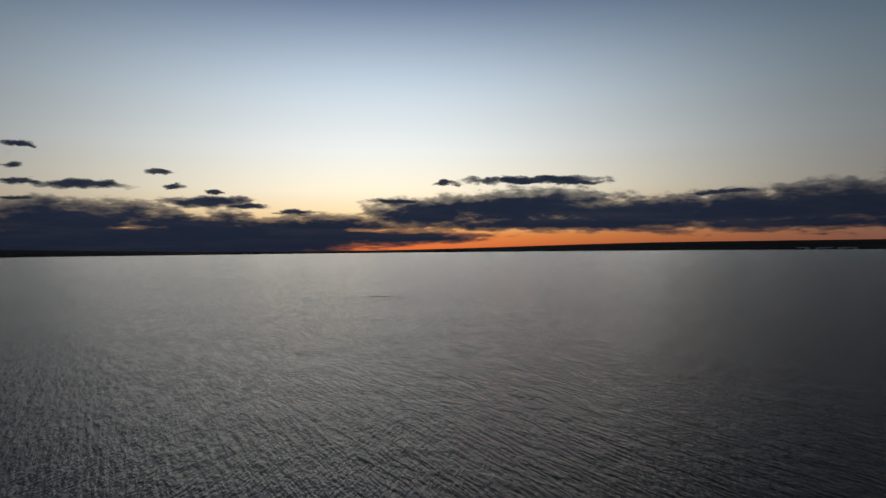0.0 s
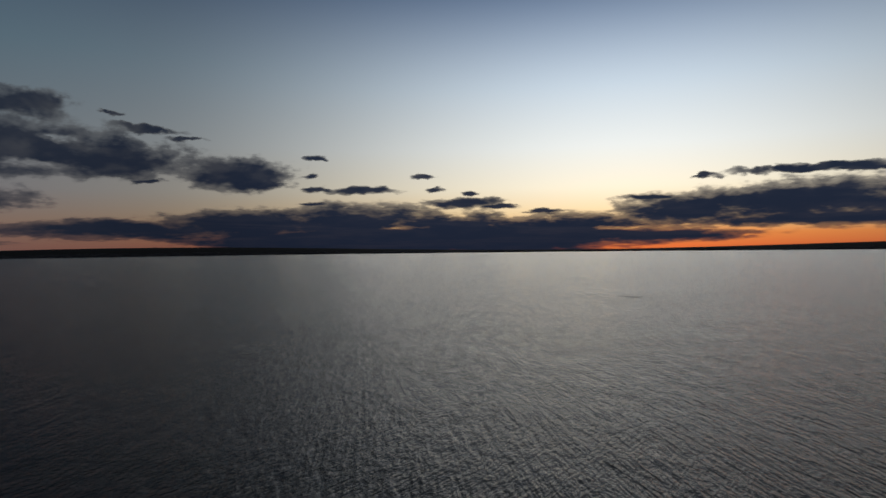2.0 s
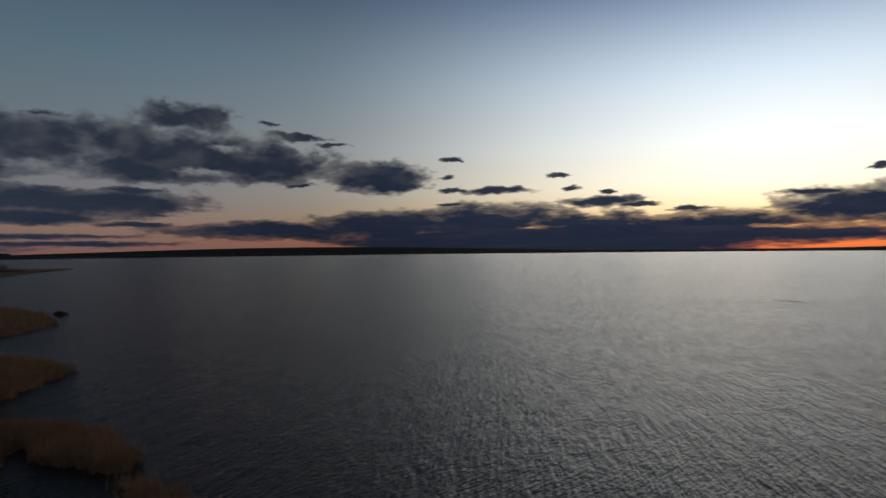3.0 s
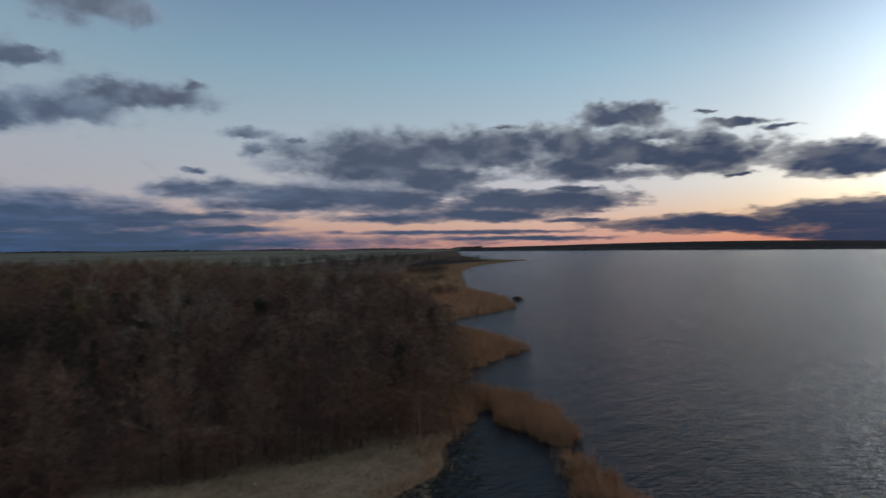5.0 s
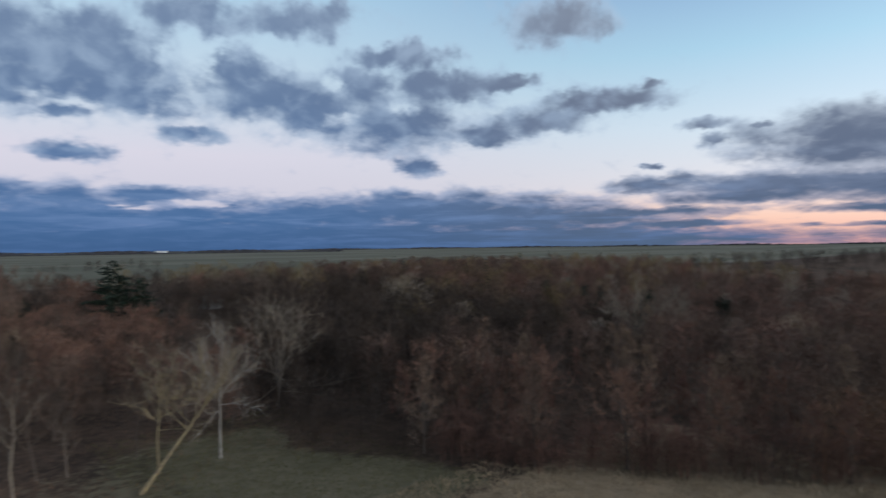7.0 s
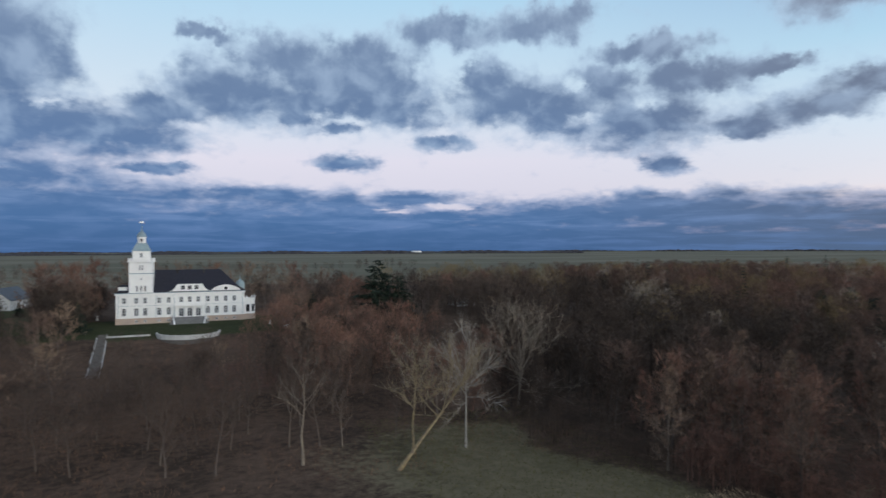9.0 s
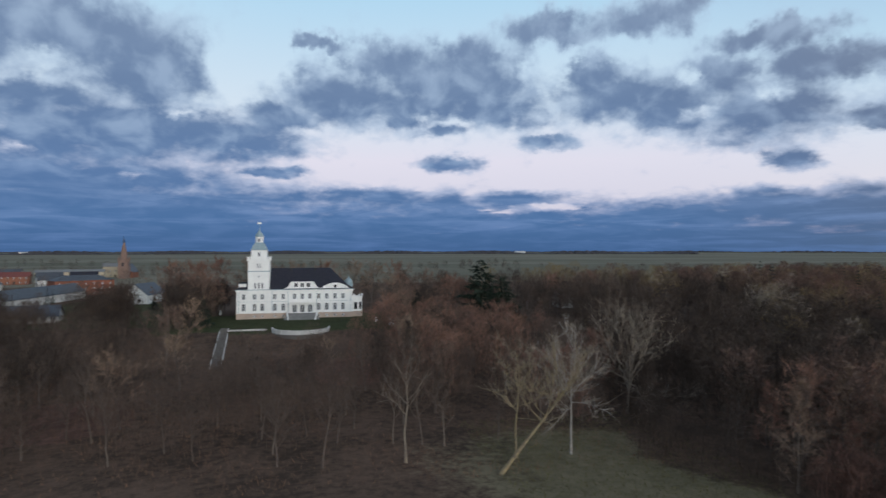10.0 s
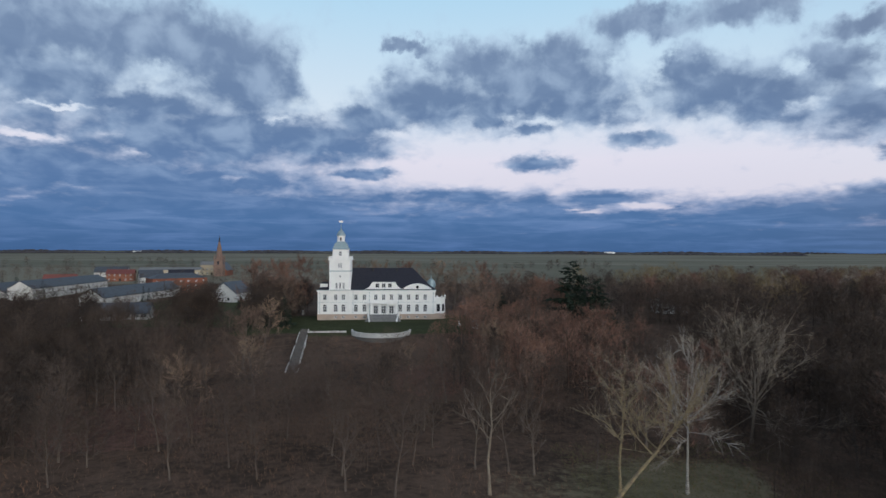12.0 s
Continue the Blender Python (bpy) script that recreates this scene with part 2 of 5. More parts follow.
    push = n.add("ShaderNodeVectorMath", operation="MULTIPLY", i_0=n.add("ShaderNodeVectorMath", operation="SUBTRACT", i_0=bend, i_1=(0.5, 0.5, 0.5)),
                 i_1=n.add("ShaderNodeCombineXYZ", i_0=n.math("MULTIPLY_ADD", n.math("MAXIMUM", el, 0.0), 0.16, 2.6), i_1=n.math("MULTIPLY_ADD", n.math("MAXIMUM", el, 0.0), 0.17, 0.3), i_2=0.0))
    at = n.add("ShaderNodeVectorMath", operation="ADD", i_0=at, i_1=push)

    def field(banks, blend):
        """How deep a direction lies in the nearest bank: 1 at its heart, 0 on its outline."""
        deep = None
        for a, h, w, t in banks:
            d = n.add("ShaderNodeTexGradient", _out=1, gradient_type="SPHERICAL", i_Vector=at)
            place = d.node.texture_mapping
            place.vector_type, place.translation, place.scale = "POINT", (-a / w / 2.2, -h / t / 2.2, 0), (1 / w / 2.2, 1 / t / 2.2, 1)
            deep = d if deep is None else n.math("SMOOTH_MAX", deep, d, blend)
        return n.math("MULTIPLY_ADD", deep, 2.2, -1.2)

    bank = field(SUNSET + SUNSET_LOW + LEFT_OF_SUNSET + OVER_WOOD + OVER_FIELDS + OVER_FIELDS_LOW + OVER_PALACE + BEYOND, 0.2)
    gap = n.math("MAXIMUM", field(GAPS_PALACE + GAPS_REST, 0.05), -0.5)
    dens = n.math("MULTIPLY_ADD", n.math("SUBTRACT", n1, 0.5), n.step(away, 0.2, 0.6, 1.6, 1.9), n.math("ADD", bank, n.math("ADD", n.step(away, 0.15, 0.55, 0.38, 0.68), n.step(az, 176.0, 196.0, 0.0, 0.16))))
    dens = n.math("MULTIPLY_ADD", n.math("SUBTRACT", n2, 0.5), n.step(away, 0.15, 0.45, 0.75, 0.35), dens)
    dens = n.math("SUBTRACT", dens, n.math("MULTIPLY", n.math("ADD", gap, 0.5), 0.5))
    dens = n.math("ADD", dens, n.math("MULTIPLY", n.step(el, 2.4, 0.4), n.step(away, 0.4, 0.62, 0.0, 1.2)))
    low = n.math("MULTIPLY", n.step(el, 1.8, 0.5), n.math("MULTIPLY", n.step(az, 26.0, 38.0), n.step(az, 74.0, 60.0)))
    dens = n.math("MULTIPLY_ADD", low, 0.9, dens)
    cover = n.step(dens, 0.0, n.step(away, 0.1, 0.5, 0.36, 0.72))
    lit = n.math("MULTIPLY", n.math("SUBTRACT", n1, n1up), n.step(away, 0.1, 0.5, 1.2, 2.4))
    thick = n.step(n.math("SUBTRACT", dens, lit), 0.12, n.step(away, 0.1, 0.5, 0.8, 1.25))
    c = n.math("DIVIDE", el, 26.0, clamp=True)
    core_anti = n.ramp(c, [(0.0, lin(64, 96, 140)), (0.1, lin(74, 109, 155)), (0.25, lin(89, 119, 162)), (0.5, lin(102, 126, 161)), (1.0, lin(130, 149, 176))])
    rim_anti = n.ramp(c, [(0.0, lin(92, 124, 176)), (0.15, lin(126, 152, 194)), (0.35, lin(160, 182, 210)), (1.0, lin(178, 200, 222))])
    core_sun = n.ramp(c, [(0.0, lin(64, 76, 106)), (0.3, lin(76, 91, 122)), (0.6, lin(98, 114, 142)), (1.0, lin(118, 134, 160))])
    rim_sun = n.ramp(c, [(0.0, lin(92, 90, 112)), (0.12, lin(108, 110, 130)), (0.4, lin(180, 182, 186)), (1.0, lin(225, 226, 228))])
    core_side = n.ramp(c, [(0.0, lin(82, 102, 132)), (0.2, lin(96, 110, 136)), (0.5, lin(110, 122, 144)), (1.0, lin(138, 148, 166))])
    core = n.mix(n.step(away, 0.08, 0.34), core_sun, core_side)
    core = n.mix(n.step(away, 0.5, 0.82), core, core_anti)
    rim = n.mix(n.step(away, 0.1, 0.6), rim_sun, rim_anti)
    # thinner, lighter streaks within the banks
    plies = n.add("ShaderNodeCombineXYZ", i_0=n.math("MULTIPLY", az, 0.07), i_1=n.math("MULTIPLY", high, 3.6), i_2=3.0)
    streak = n.add("ShaderNodeTexNoise", i_Vector=plies, i_Scale=1.4, i_Detail=6.0, i_Roughness=0.6, i_Distortion=0.6)
    core = n.mix(n.math("MULTIPLY", n.step(streak, 0.44, 0.72), n.step(el, 3.0, 8.0, 0.55, 0.08)), core, rim)
    folds = n.add("ShaderNodeTexNoise", i_Vector=plane, i_Scale=2.1, i_Detail=4.0, i_Roughness=0.5, i_Distortion=0.3)
    core = n.mix(n.math("MULTIPLY", n.step(folds, 0.42, 0.72), n.step(el, 3.0, 8.0, 0.2, 0.55)), core, rim)
    cloud = n.mix(thick, n.mix(n.step(away, 0.05, 0.4, 0.7, 0.6), clear, rim), core)
    seen = n.mix(cover, clear, cloud)
    seen = n.add("ShaderNodeVectorMath", operation="SCALE", i_0=seen, i_Scale=n.step(away, 0.02, 0.14, 1.4, 1.0))
    seen = n.mix(n.step(el, -0.6, -0.1), lin(60, 62, 62), seen)
    n.add("ShaderNodeOutputWorld", i_Surface=n.add("ShaderNodeBackground", i_Color=seen, i_Strength=1.0))


sky()
lamp = new("sun", bpy.data.lights.new("sun", "SUN"))
lamp.data.energy, lamp.data.angle, lamp.data.color = 0.95, radians(58), (1.0, 0.94, 0.88)
lamp.matrix_basis = pose(0, 0, 0, 90 - 17, 0, SUN_AZ + 180)


# ---- materials of the place ----
M_PLASTER = material("white_plaster", (0.86, 0.85, 0.80, 1), (0.78, 0.77, 0.73, 1), 0.35, 6, 0.85, 0.1)
M_PLINTH = material("peach_plinth", (0.52, 0.40, 0.31, 1), (0.42, 0.33, 0.27, 1), 0.5, 5, 0.9, 0.2)
M_TRIM = material("white_trim", (0.87, 0.86, 0.82, 1), (0.79, 0.78, 0.74, 1), 1, 9, 0.7, 0.1)
M_ROOF = material("dark_slate", (0.018, 0.019, 0.028, 1), (0.034, 0.034, 0.044, 1), 1.5, 12, 0.75, 0.5, stretch=(1, 1, 3), spec=0.25)
M_COPPER = material("grey_green_copper", (0.24, 0.33, 0.35, 1), (0.32, 0.39, 0.40, 1), 1.5, 12, 0.6, 0.2, metal=0.2)
M_FRAME = material("white_window_frame", (0.70, 0.70, 0.68, 1), (0.6, 0.6, 0.58, 1), 3, 20, 0.6, 0.05)
M_STONE = material("grey_stone", (0.24, 0.235, 0.225, 1), (0.15, 0.15, 0.14, 1), 1, 10, 0.85, 0.3)
M_STEP = material("dark_garden_stone", (0.15, 0.13, 0.11, 1), (0.09, 0.08, 0.07, 1), 1, 10, 0.9, 0.3)
M_IRON = material("dark_iron", (0.03, 0.03, 0.035, 1), (0.05, 0.05, 0.05, 1), 4, 30, 0.5, 0.1, metal=0.6)
M_BRICK = material("red_brick", (0.28, 0.105, 0.06, 1), (0.19, 0.075, 0.05, 1), 0.8, 9, 0.9, 0.3, vary=0.2)
M_SPIRE = material("weathered_brick", (0.25, 0.155, 0.118, 1), (0.18, 0.12, 0.095, 1), 0.8, 8, 0.9, 0.3)
M_WHITEWASH = material("whitewashed_wall", (0.62, 0.6, 0.55, 1), (0.5, 0.48, 0.44, 1), 0.4, 6, 0.9, 0.2, vary=0.15)
M_OCHRE = material("ochre_render", (0.50, 0.42, 0.28, 1), (0.42, 0.35, 0.25, 1), 0.6, 8, 0.9, 0.2, vary=0.2)
M_SHEET = material("blue_grey_roofing", (0.075, 0.086, 0.1, 1), (0.046, 0.053, 0.064, 1), 0.7, 7, 0.6, 0.3, vary=0.3)
M_TILE = material("red_roof_tile", (0.22, 0.06, 0.045, 1), (0.14, 0.05, 0.042, 1), 1, 9, 0.8, 0.4, vary=0.2)
M_TIMBER = material("dark_timber", (0.05, 0.035, 0.03, 1), (0.03, 0.025, 0.02, 1), 2, 20, 0.8, 0.3)
M_BARK = material("brown_bark", (0.15, 0.115, 0.09, 1), (0.085, 0.065, 0.052, 1), 1.2, 14, 0.95, 0.6, vary=0.5, stretch=(1, 1, 0.3))
M_BARK_PALE = material("pale_bark", (0.23, 0.185, 0.135, 1), (0.13, 0.1, 0.078, 1), 1.5, 12, 0.9, 0.6, vary=0.5, stretch=(1, 1, 0.3))
M_BARK_BIRCH = material("birch_bark", (0.43, 0.39, 0.34, 1), (0.14, 0.12, 0.1, 1), 2.5, 9, 0.8, 0.3, stretch=(1, 1, 4))
M_BARK_LICHEN = material("yellow_lichen_bark", (0.31, 0.24, 0.125, 1), (0.16, 0.125, 0.085, 1), 1.5, 12, 0.9, 0.5)
M_TWIG = material("brown_twigs", (0.24, 0.157, 0.11, 1), (0.115, 0.076, 0.055, 1), 0.16, 1.6, 0.95, 0.0, vary=0.85)
M_TWIG_GREY = material("grey_brown_twigs", (0.135, 0.094, 0.07, 1), (0.062, 0.044, 0.034, 1), 0.15, 1.5, 0.95, 0.0)
# For dark trees, and for wood shade put into the twig colour
M_TWIG_DARK_SHADED = material("dark_brown_twigs", (0.085, 0.058, 0.042, 1), (0.034, 0.025, 0.019, 1), 0.13, 1.5, 0.95, 0.0)
M_TWIG_RED = material("red_brown_twigs", (0.265, 0.145, 0.1, 1), (0.135, 0.072, 0.052, 1), 0.16, 1.6, 0.95, 0.0, vary=0.35)
M_TWIG_PALE = material("pale_twigs", (0.36, 0.295, 0.225, 1), (0.2, 0.165, 0.13, 1), 0.6, 3, 0.95, 0.0, vary=0.3)
M_TWIG_OLIVE = material("olive_twigs", (0.21, 0.145, 0.065, 1), (0.135, 0.095, 0.05, 1), 0.5, 3, 0.95, 0.0, vary=0.4)
M_NEEDLE = material("dark_needles", (0.022, 0.036, 0.020, 1), (0.012, 0.022, 0.014, 1), 0.8, 5, 0.9, 0.0, vary=0.4)
M_REED = material("dry_reed", (0.5, 0.285, 0.155, 1), (0.36, 0.2, 0.112, 1), 0.15, 1.5, 0.9, 0.0)
M_REED_FAR = material("far_dry_reed", (0.44, 0.275, 0.155, 1), (0.31, 0.195, 0.115, 1), 0.03, 0.4, 0.95, 0.0)
M_SEDGE = material("dry_meadow_grass", (0.42, 0.315, 0.2, 1), (0.27, 0.205, 0.13, 1), 0.3, 2, 0.95, 0.0)
M_SCRUB = material("brown_scrub", (0.26, 0.14, 0.08, 1), (0.14, 0.08, 0.05, 1), 0.1, 1.0, 0.95, 0.0)
M_GRASS = material("dull_grass", (0.135, 0.118, 0.048, 1), (0.09, 0.082, 0.036, 1), 0.3, 3, 0.95, 0.0)
M_LAWN = material("mown_lawn", (0.062, 0.078, 0.03, 1), (0.045, 0.055, 0.024, 1), 0.4, 3, 0.95, 0.2)
M_FARWOOD = material("far_woods", (0.06, 0.052, 0.052, 1), (0.04, 0.036, 0.04, 1), 0.01, 0.2, 1.0, 0.0)


def glass_material(name, dark=(0.012, 0.014, 0.018, 1), light=(0.03, 0.032, 0.036, 1)):
    m = bpy.data.materials.new(name)
    m.use_nodes = True
    n = Nodes(m.node_tree)
    co = n.add("ShaderNodeTexCoord", _out=3)
    nz = n.add("ShaderNodeTexNoise", i_Vector=co, i_Scale=0.7)
    s = n.add("ShaderNodeBsdfPrincipled", i_Base_Color=n.mix(n.step(nz, 0.3, 0.7), dark, light), i_Roughness=0.08,
              i_Normal=n.add("ShaderNodeBump", i_Strength=0.05, i_Height=nz))
    n.add("ShaderNodeOutputMaterial", i_Surface=s)
    return m


M_GLASS = glass_material("window_glass")
M_CURTAINED = glass_material("curtained_window_glass", (0.05, 0.055, 0.06, 1), (0.19, 0.2, 0.2, 1))


def water_material():
    m = bpy.data.materials.new("lake_water")
    m.use_nodes = True
    n = Nodes(m.node_tree)
    at = n.add("ShaderNodeNewGeometry", _out=0)
    def lay(turn, along, across):
        return n.add("ShaderNodeMapping", vector_type="TEXTURE", i_Vector=at, i_Rotation=(0, 0, radians(turn)), i_Scale=(along, across, 1))
    wa = n.add("ShaderNodeTexNoise", i_Vector=lay(-42, 5.0, 0.88), i_Scale=1.0, i_Detail=3.0, i_Roughness=0.55, i_Distortion=0.1)
    wb = n.add("ShaderNodeTexNoise", i_Vector=lay(-80, 3.2, 0.55), i_Scale=1.0, i_Detail=2.0, i_Roughness=0.55)
    wd = n.add("ShaderNodeTexNoise", i_Vector=lay(-58, 1.1, 0.32), i_Scale=1.0, i_Detail=2.0)
    wl = n.add("ShaderNodeTexNoise", i_Vector=lay(-44, 14.0, 3.8), i_Scale=1.0, i_Detail=3.0, i_Roughness=0.65)
    we = n.add("ShaderNodeTexNoise", i_Vector=lay(-48, 16.0, 3.4), i_Scale=1.0, i_Detail=4.0, i_Roughness=0.65)
    wc = n.add("ShaderNodeTexNoise", i_Vector=lay(20, 120, 55), i_Scale=1.0, i_Detail=5.0, i_Roughness=0.65)
    hgt = n.math("ADD", n.math("ADD", n.math("MULTIPLY", wa, 1.15), n.math("MULTIPLY", wb, 0.5)), n.math("MULTIPLY_ADD", wl, 1.5, n.math("MULTIPLY", wd, 0.3)))
    gust = n.step(wc, 0.3, 0.7, 0.75, 1.0)
    bump = n.add("ShaderNodeBump", i_Strength=gust, i_Distance=0.47, i_Height=hgt)
    s = n.add("ShaderNodeBsdfPrincipled", i_Base_Color=(0.010, 0.014, 0.018, 1), i_Roughness=n.step(we, 0.35, 0.65, 0.16, 0.23), i_IOR=1.33, i_Specular_IOR_Level=0.25, i_Normal=bump)
    n.add("ShaderNodeOutputMaterial", i_Surface=s)
    return m


def ground_material():
    m = bpy.data.materials.new("land")
    m.use_nodes = True
    n = Nodes(m.node_tree)
    at = n.add("ShaderNodeNewGeometry", _out=0)
    big = n.add("ShaderNodeTexNoise", i_Vector=at, i_Scale=0.06, i_Detail=6.0, i_Roughness=0.65)
    mid = n.add("ShaderNodeTexNoise", i_Vector=at, i_Scale=0.7, i_Detail=5.0, i_Roughness=0.7)
    wide = n.add("ShaderNodeTexNoise", i_Vector=n.add("ShaderNodeMapping", i_Vector=at, i_Scale=(0.0018, 0.006, 1)), i_Scale=1.0, i_Detail=4.0)
    fine = n.add("ShaderNodeTexNoise", i_Vector=at, i_Scale=6.0, i_Detail=4.0, i_Roughness=0.7)
    spot = n.math("ADD", n.math("MULTIPLY", big, 0.5), n.math("MULTIPLY", mid, 0.5))
    litter = n.mix(n.step(spot, 0.38, 0.62), (0.065, 0.047, 0.035, 1), (0.165, 0.11, 0.079, 1))
    straw = n.mix(n.step(spot, 0.38, 0.62), (0.25, 0.185, 0.115, 1), (0.42, 0.32, 0.21, 1))
    grass = n.mix(n.step(spot, 0.36, 0.64), (0.135, 0.122, 0.072, 1), (0.225, 0.19, 0.122, 1))
    field = n.mix(n.step(wide, 0.40, 0.60), (0.172, 0.168, 0.122, 1), (0.245, 0.228, 0.168, 1))
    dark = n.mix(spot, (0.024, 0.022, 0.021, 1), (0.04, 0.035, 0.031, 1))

    def mask(name):
        v = n.add("ShaderNodeAttribute", _out=2, attribute_name=name)
        return n.step(n.math("ADD", v, n.math("MULTIPLY", n.math("SUBTRACT", spot, 0.5), 1.9)), 0.3, 0.7)
    c = n.mix(mask("straw"), litter, straw)
    c = n.mix(mask("leaf"), c, n.mix(n.step(spot, 0.38, 0.62), (0.105, 0.062, 0.048, 1), (0.215, 0.125, 0.095, 1)))
    c = n.mix(mask("grass"), c, grass)
    c = n.mix(mask("lawn"), c, n.mix(n.step(spot, 0.36, 0.64), (0.042, 0.052, 0.024, 1), (0.075, 0.085, 0.038, 1)))
    c = n.mix(mask("field"), c, field)
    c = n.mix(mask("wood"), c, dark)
    b = n.add("ShaderNodeBump", i_Strength=0.8, i_Distance=0.25, i_Height=n.math("ADD", mid, n.math("MULTIPLY", fine, 0.4)))
    s = n.add("ShaderNodeBsdfPrincipled", i_Base_Color=n.mix(n.math("MULTIPLY", fine, 0.3), c, (0.03, 0.027, 0.022, 1)), i_Roughness=1.0, i_Normal=b)
    s.node.inputs["Specular IOR Level"].default_value = 0.05
    n.add("ShaderNodeOutputMaterial", i_Surface=s)
    return m


# ---- land and water ----
SHORE_X = [-5000, -3000, -2000, -1460, -1395, -1350, -1250, -1082, -950, -793, -624, -440, -255, -200, -150, -60, 5000]
SHORE_Y = [-380, -210, -130, -20, 38, 48, 15, -28, -45, -54, -42, -30, -27, -17, -10, -10, -60]
EDGE_Y = [-600, -130, -115, -87, -74, -57, -45, -27, -12, 0]      # where the forest begins, seen from the meadow
EDGE_X = [-75, -62, -57, -49, -57, -64, -74, -86, -98, -110]


def smooth(v, lo, hi):
    t = np.clip((v - lo) / (hi - lo), 0, 1)
    return t * t * (3 - 2 * t)


def wobble(x, y, k=0):
    return np.sin(x * 0.021 + k) * np.cos(y * 0.017 + 2 * k) * 0.6 + np.sin(x * 0.063 + y * 0.051 + k) * 0.4


def height(x, y):
    x, y = np.asarray(x, float), np.asarray(y, float)
    d = np.interp(x, SHORE_X, SHORE_Y) - y + 2.5 * np.sin(x * 0.11) + 1.5 * np.sin(x * 0.29 + 1)
    low = np.where(d > 0, np.minimum(d * 0.09, 0.9) + 0.25 * wobble(x, y) * np.clip(d / 20, 0, 1), np.maximum(d * 0.15, -3))
    up = np.interp(y, [-4000, -600, -230, -198, -192, -186, -150, -118], [9.5, 9.5, 7.8, 7.8, 7.4, 5.6, 3.2, 0.0])
    z = low + up * np.clip(d / 30, 0, 1) + wobble(x, y, 3) * 0.5 * np.clip((d - 60) / 100, 0, 1) * (1 - smooth(-np.abs(x - 5), -70, -40))
    r = np.hypot(x, y)
    hill = smooth(r, 3850, 4300) * np.where(y > -0.2 * np.abs(x), 30 + 22 * np.sin(np.arctan2(x, y) * 5.0 + 1.3) + 26 * smooth(x / r, 0.05, 0.5), 0)
    far = (y > 200) | (d < 0)
    z = np.where(far & (r > 3850), np.maximum(z, 0) * 0 + 0.5 + hill, z)
    return z


def polar(radii, sectors):
    a = np.linspace(0, 2 * np.pi, sectors, endpoint=False)
    x, y = np.outer(radii, np.sin(a)), np.outer(radii, np.cos(a))
    i, j = np.meshgrid(np.arange(len(radii) - 1), np.arange(sectors), indexing="ij")
    k = (j + 1) % sectors
    f = np.stack([i * sectors + j, (i + 1) * sectors + j, (i + 1) * sectors + k, i * sectors + k], -1).reshape(-1, 4)
    return x.ravel(), y.ravel(), f[:, ::-1]


gx, gy, gf = polar(np.r_[0.5, np.geomspace(12, 4940, 230)], 600)
gz = height(gx, gy)
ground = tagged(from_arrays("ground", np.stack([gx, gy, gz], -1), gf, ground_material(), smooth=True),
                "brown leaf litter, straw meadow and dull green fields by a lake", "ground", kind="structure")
gd = np.interp(gx, SHORE_X, SHORE_Y) - gy
edge = np.interp(gy, EDGE_Y, EDGE_X)
masks = {
    "straw": (smooth(gy, -62, -48) * smooth(gx, -106, -96) * (gd > -5)).astype(np.float32)
             + (smooth(-gx, 230, 260) * smooth(-gd, -75, -50) * (gx > -1500)).astype(np.float32),
    "grass": smooth(gy, -112, -96) * smooth(-gy, 50, 60) * smooth(gx - edge, -3, 5) * smooth(-gx, -4, 40) * 0.85,
    "lawn": np.maximum(smooth(-gy, 191, 194) * smooth(gy, -240, -232) * smooth(-np.abs(gx - 5), -48, -42),
                       smooth(-gy, 200, 210) * smooth(gx, 42, 50) * smooth(-gx, -115, -100) * smooth(gy, -330, -300)),
    "leaf": np.maximum(smooth(-np.hypot((gx - 50) / 17, (gy + 124) / 12), -1.2, -0.7), smooth(-np.hypot((gx + 6) / 9, (gy + 150) / 13), -1.2, -0.7)),
    "field": smooth(-gy, 380, 470) * (gx > -4000) + smooth(-gy, 230, 330) * smooth(-gx, 600, 800),
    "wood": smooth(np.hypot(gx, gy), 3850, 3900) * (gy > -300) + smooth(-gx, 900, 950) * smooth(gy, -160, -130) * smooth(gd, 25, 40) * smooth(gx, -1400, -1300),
}
for key, value in masks.items():
    ground.data.attributes.new(key, "FLOAT", "POINT").data.foreach_set("value", np.clip(value, 0, 1).astype(np.float32))

wx, wy, wf = polar(np.r_[0.5, np.geomspace(20, 4930, 60)], 120)
tagged(from_arrays("lake_water", np.stack([wx, wy, 0 * wx], -1), wf, water_material(), smooth=True),
       "wind-rippled grey lake reflecting the dusk sky", "water", kind="structure")


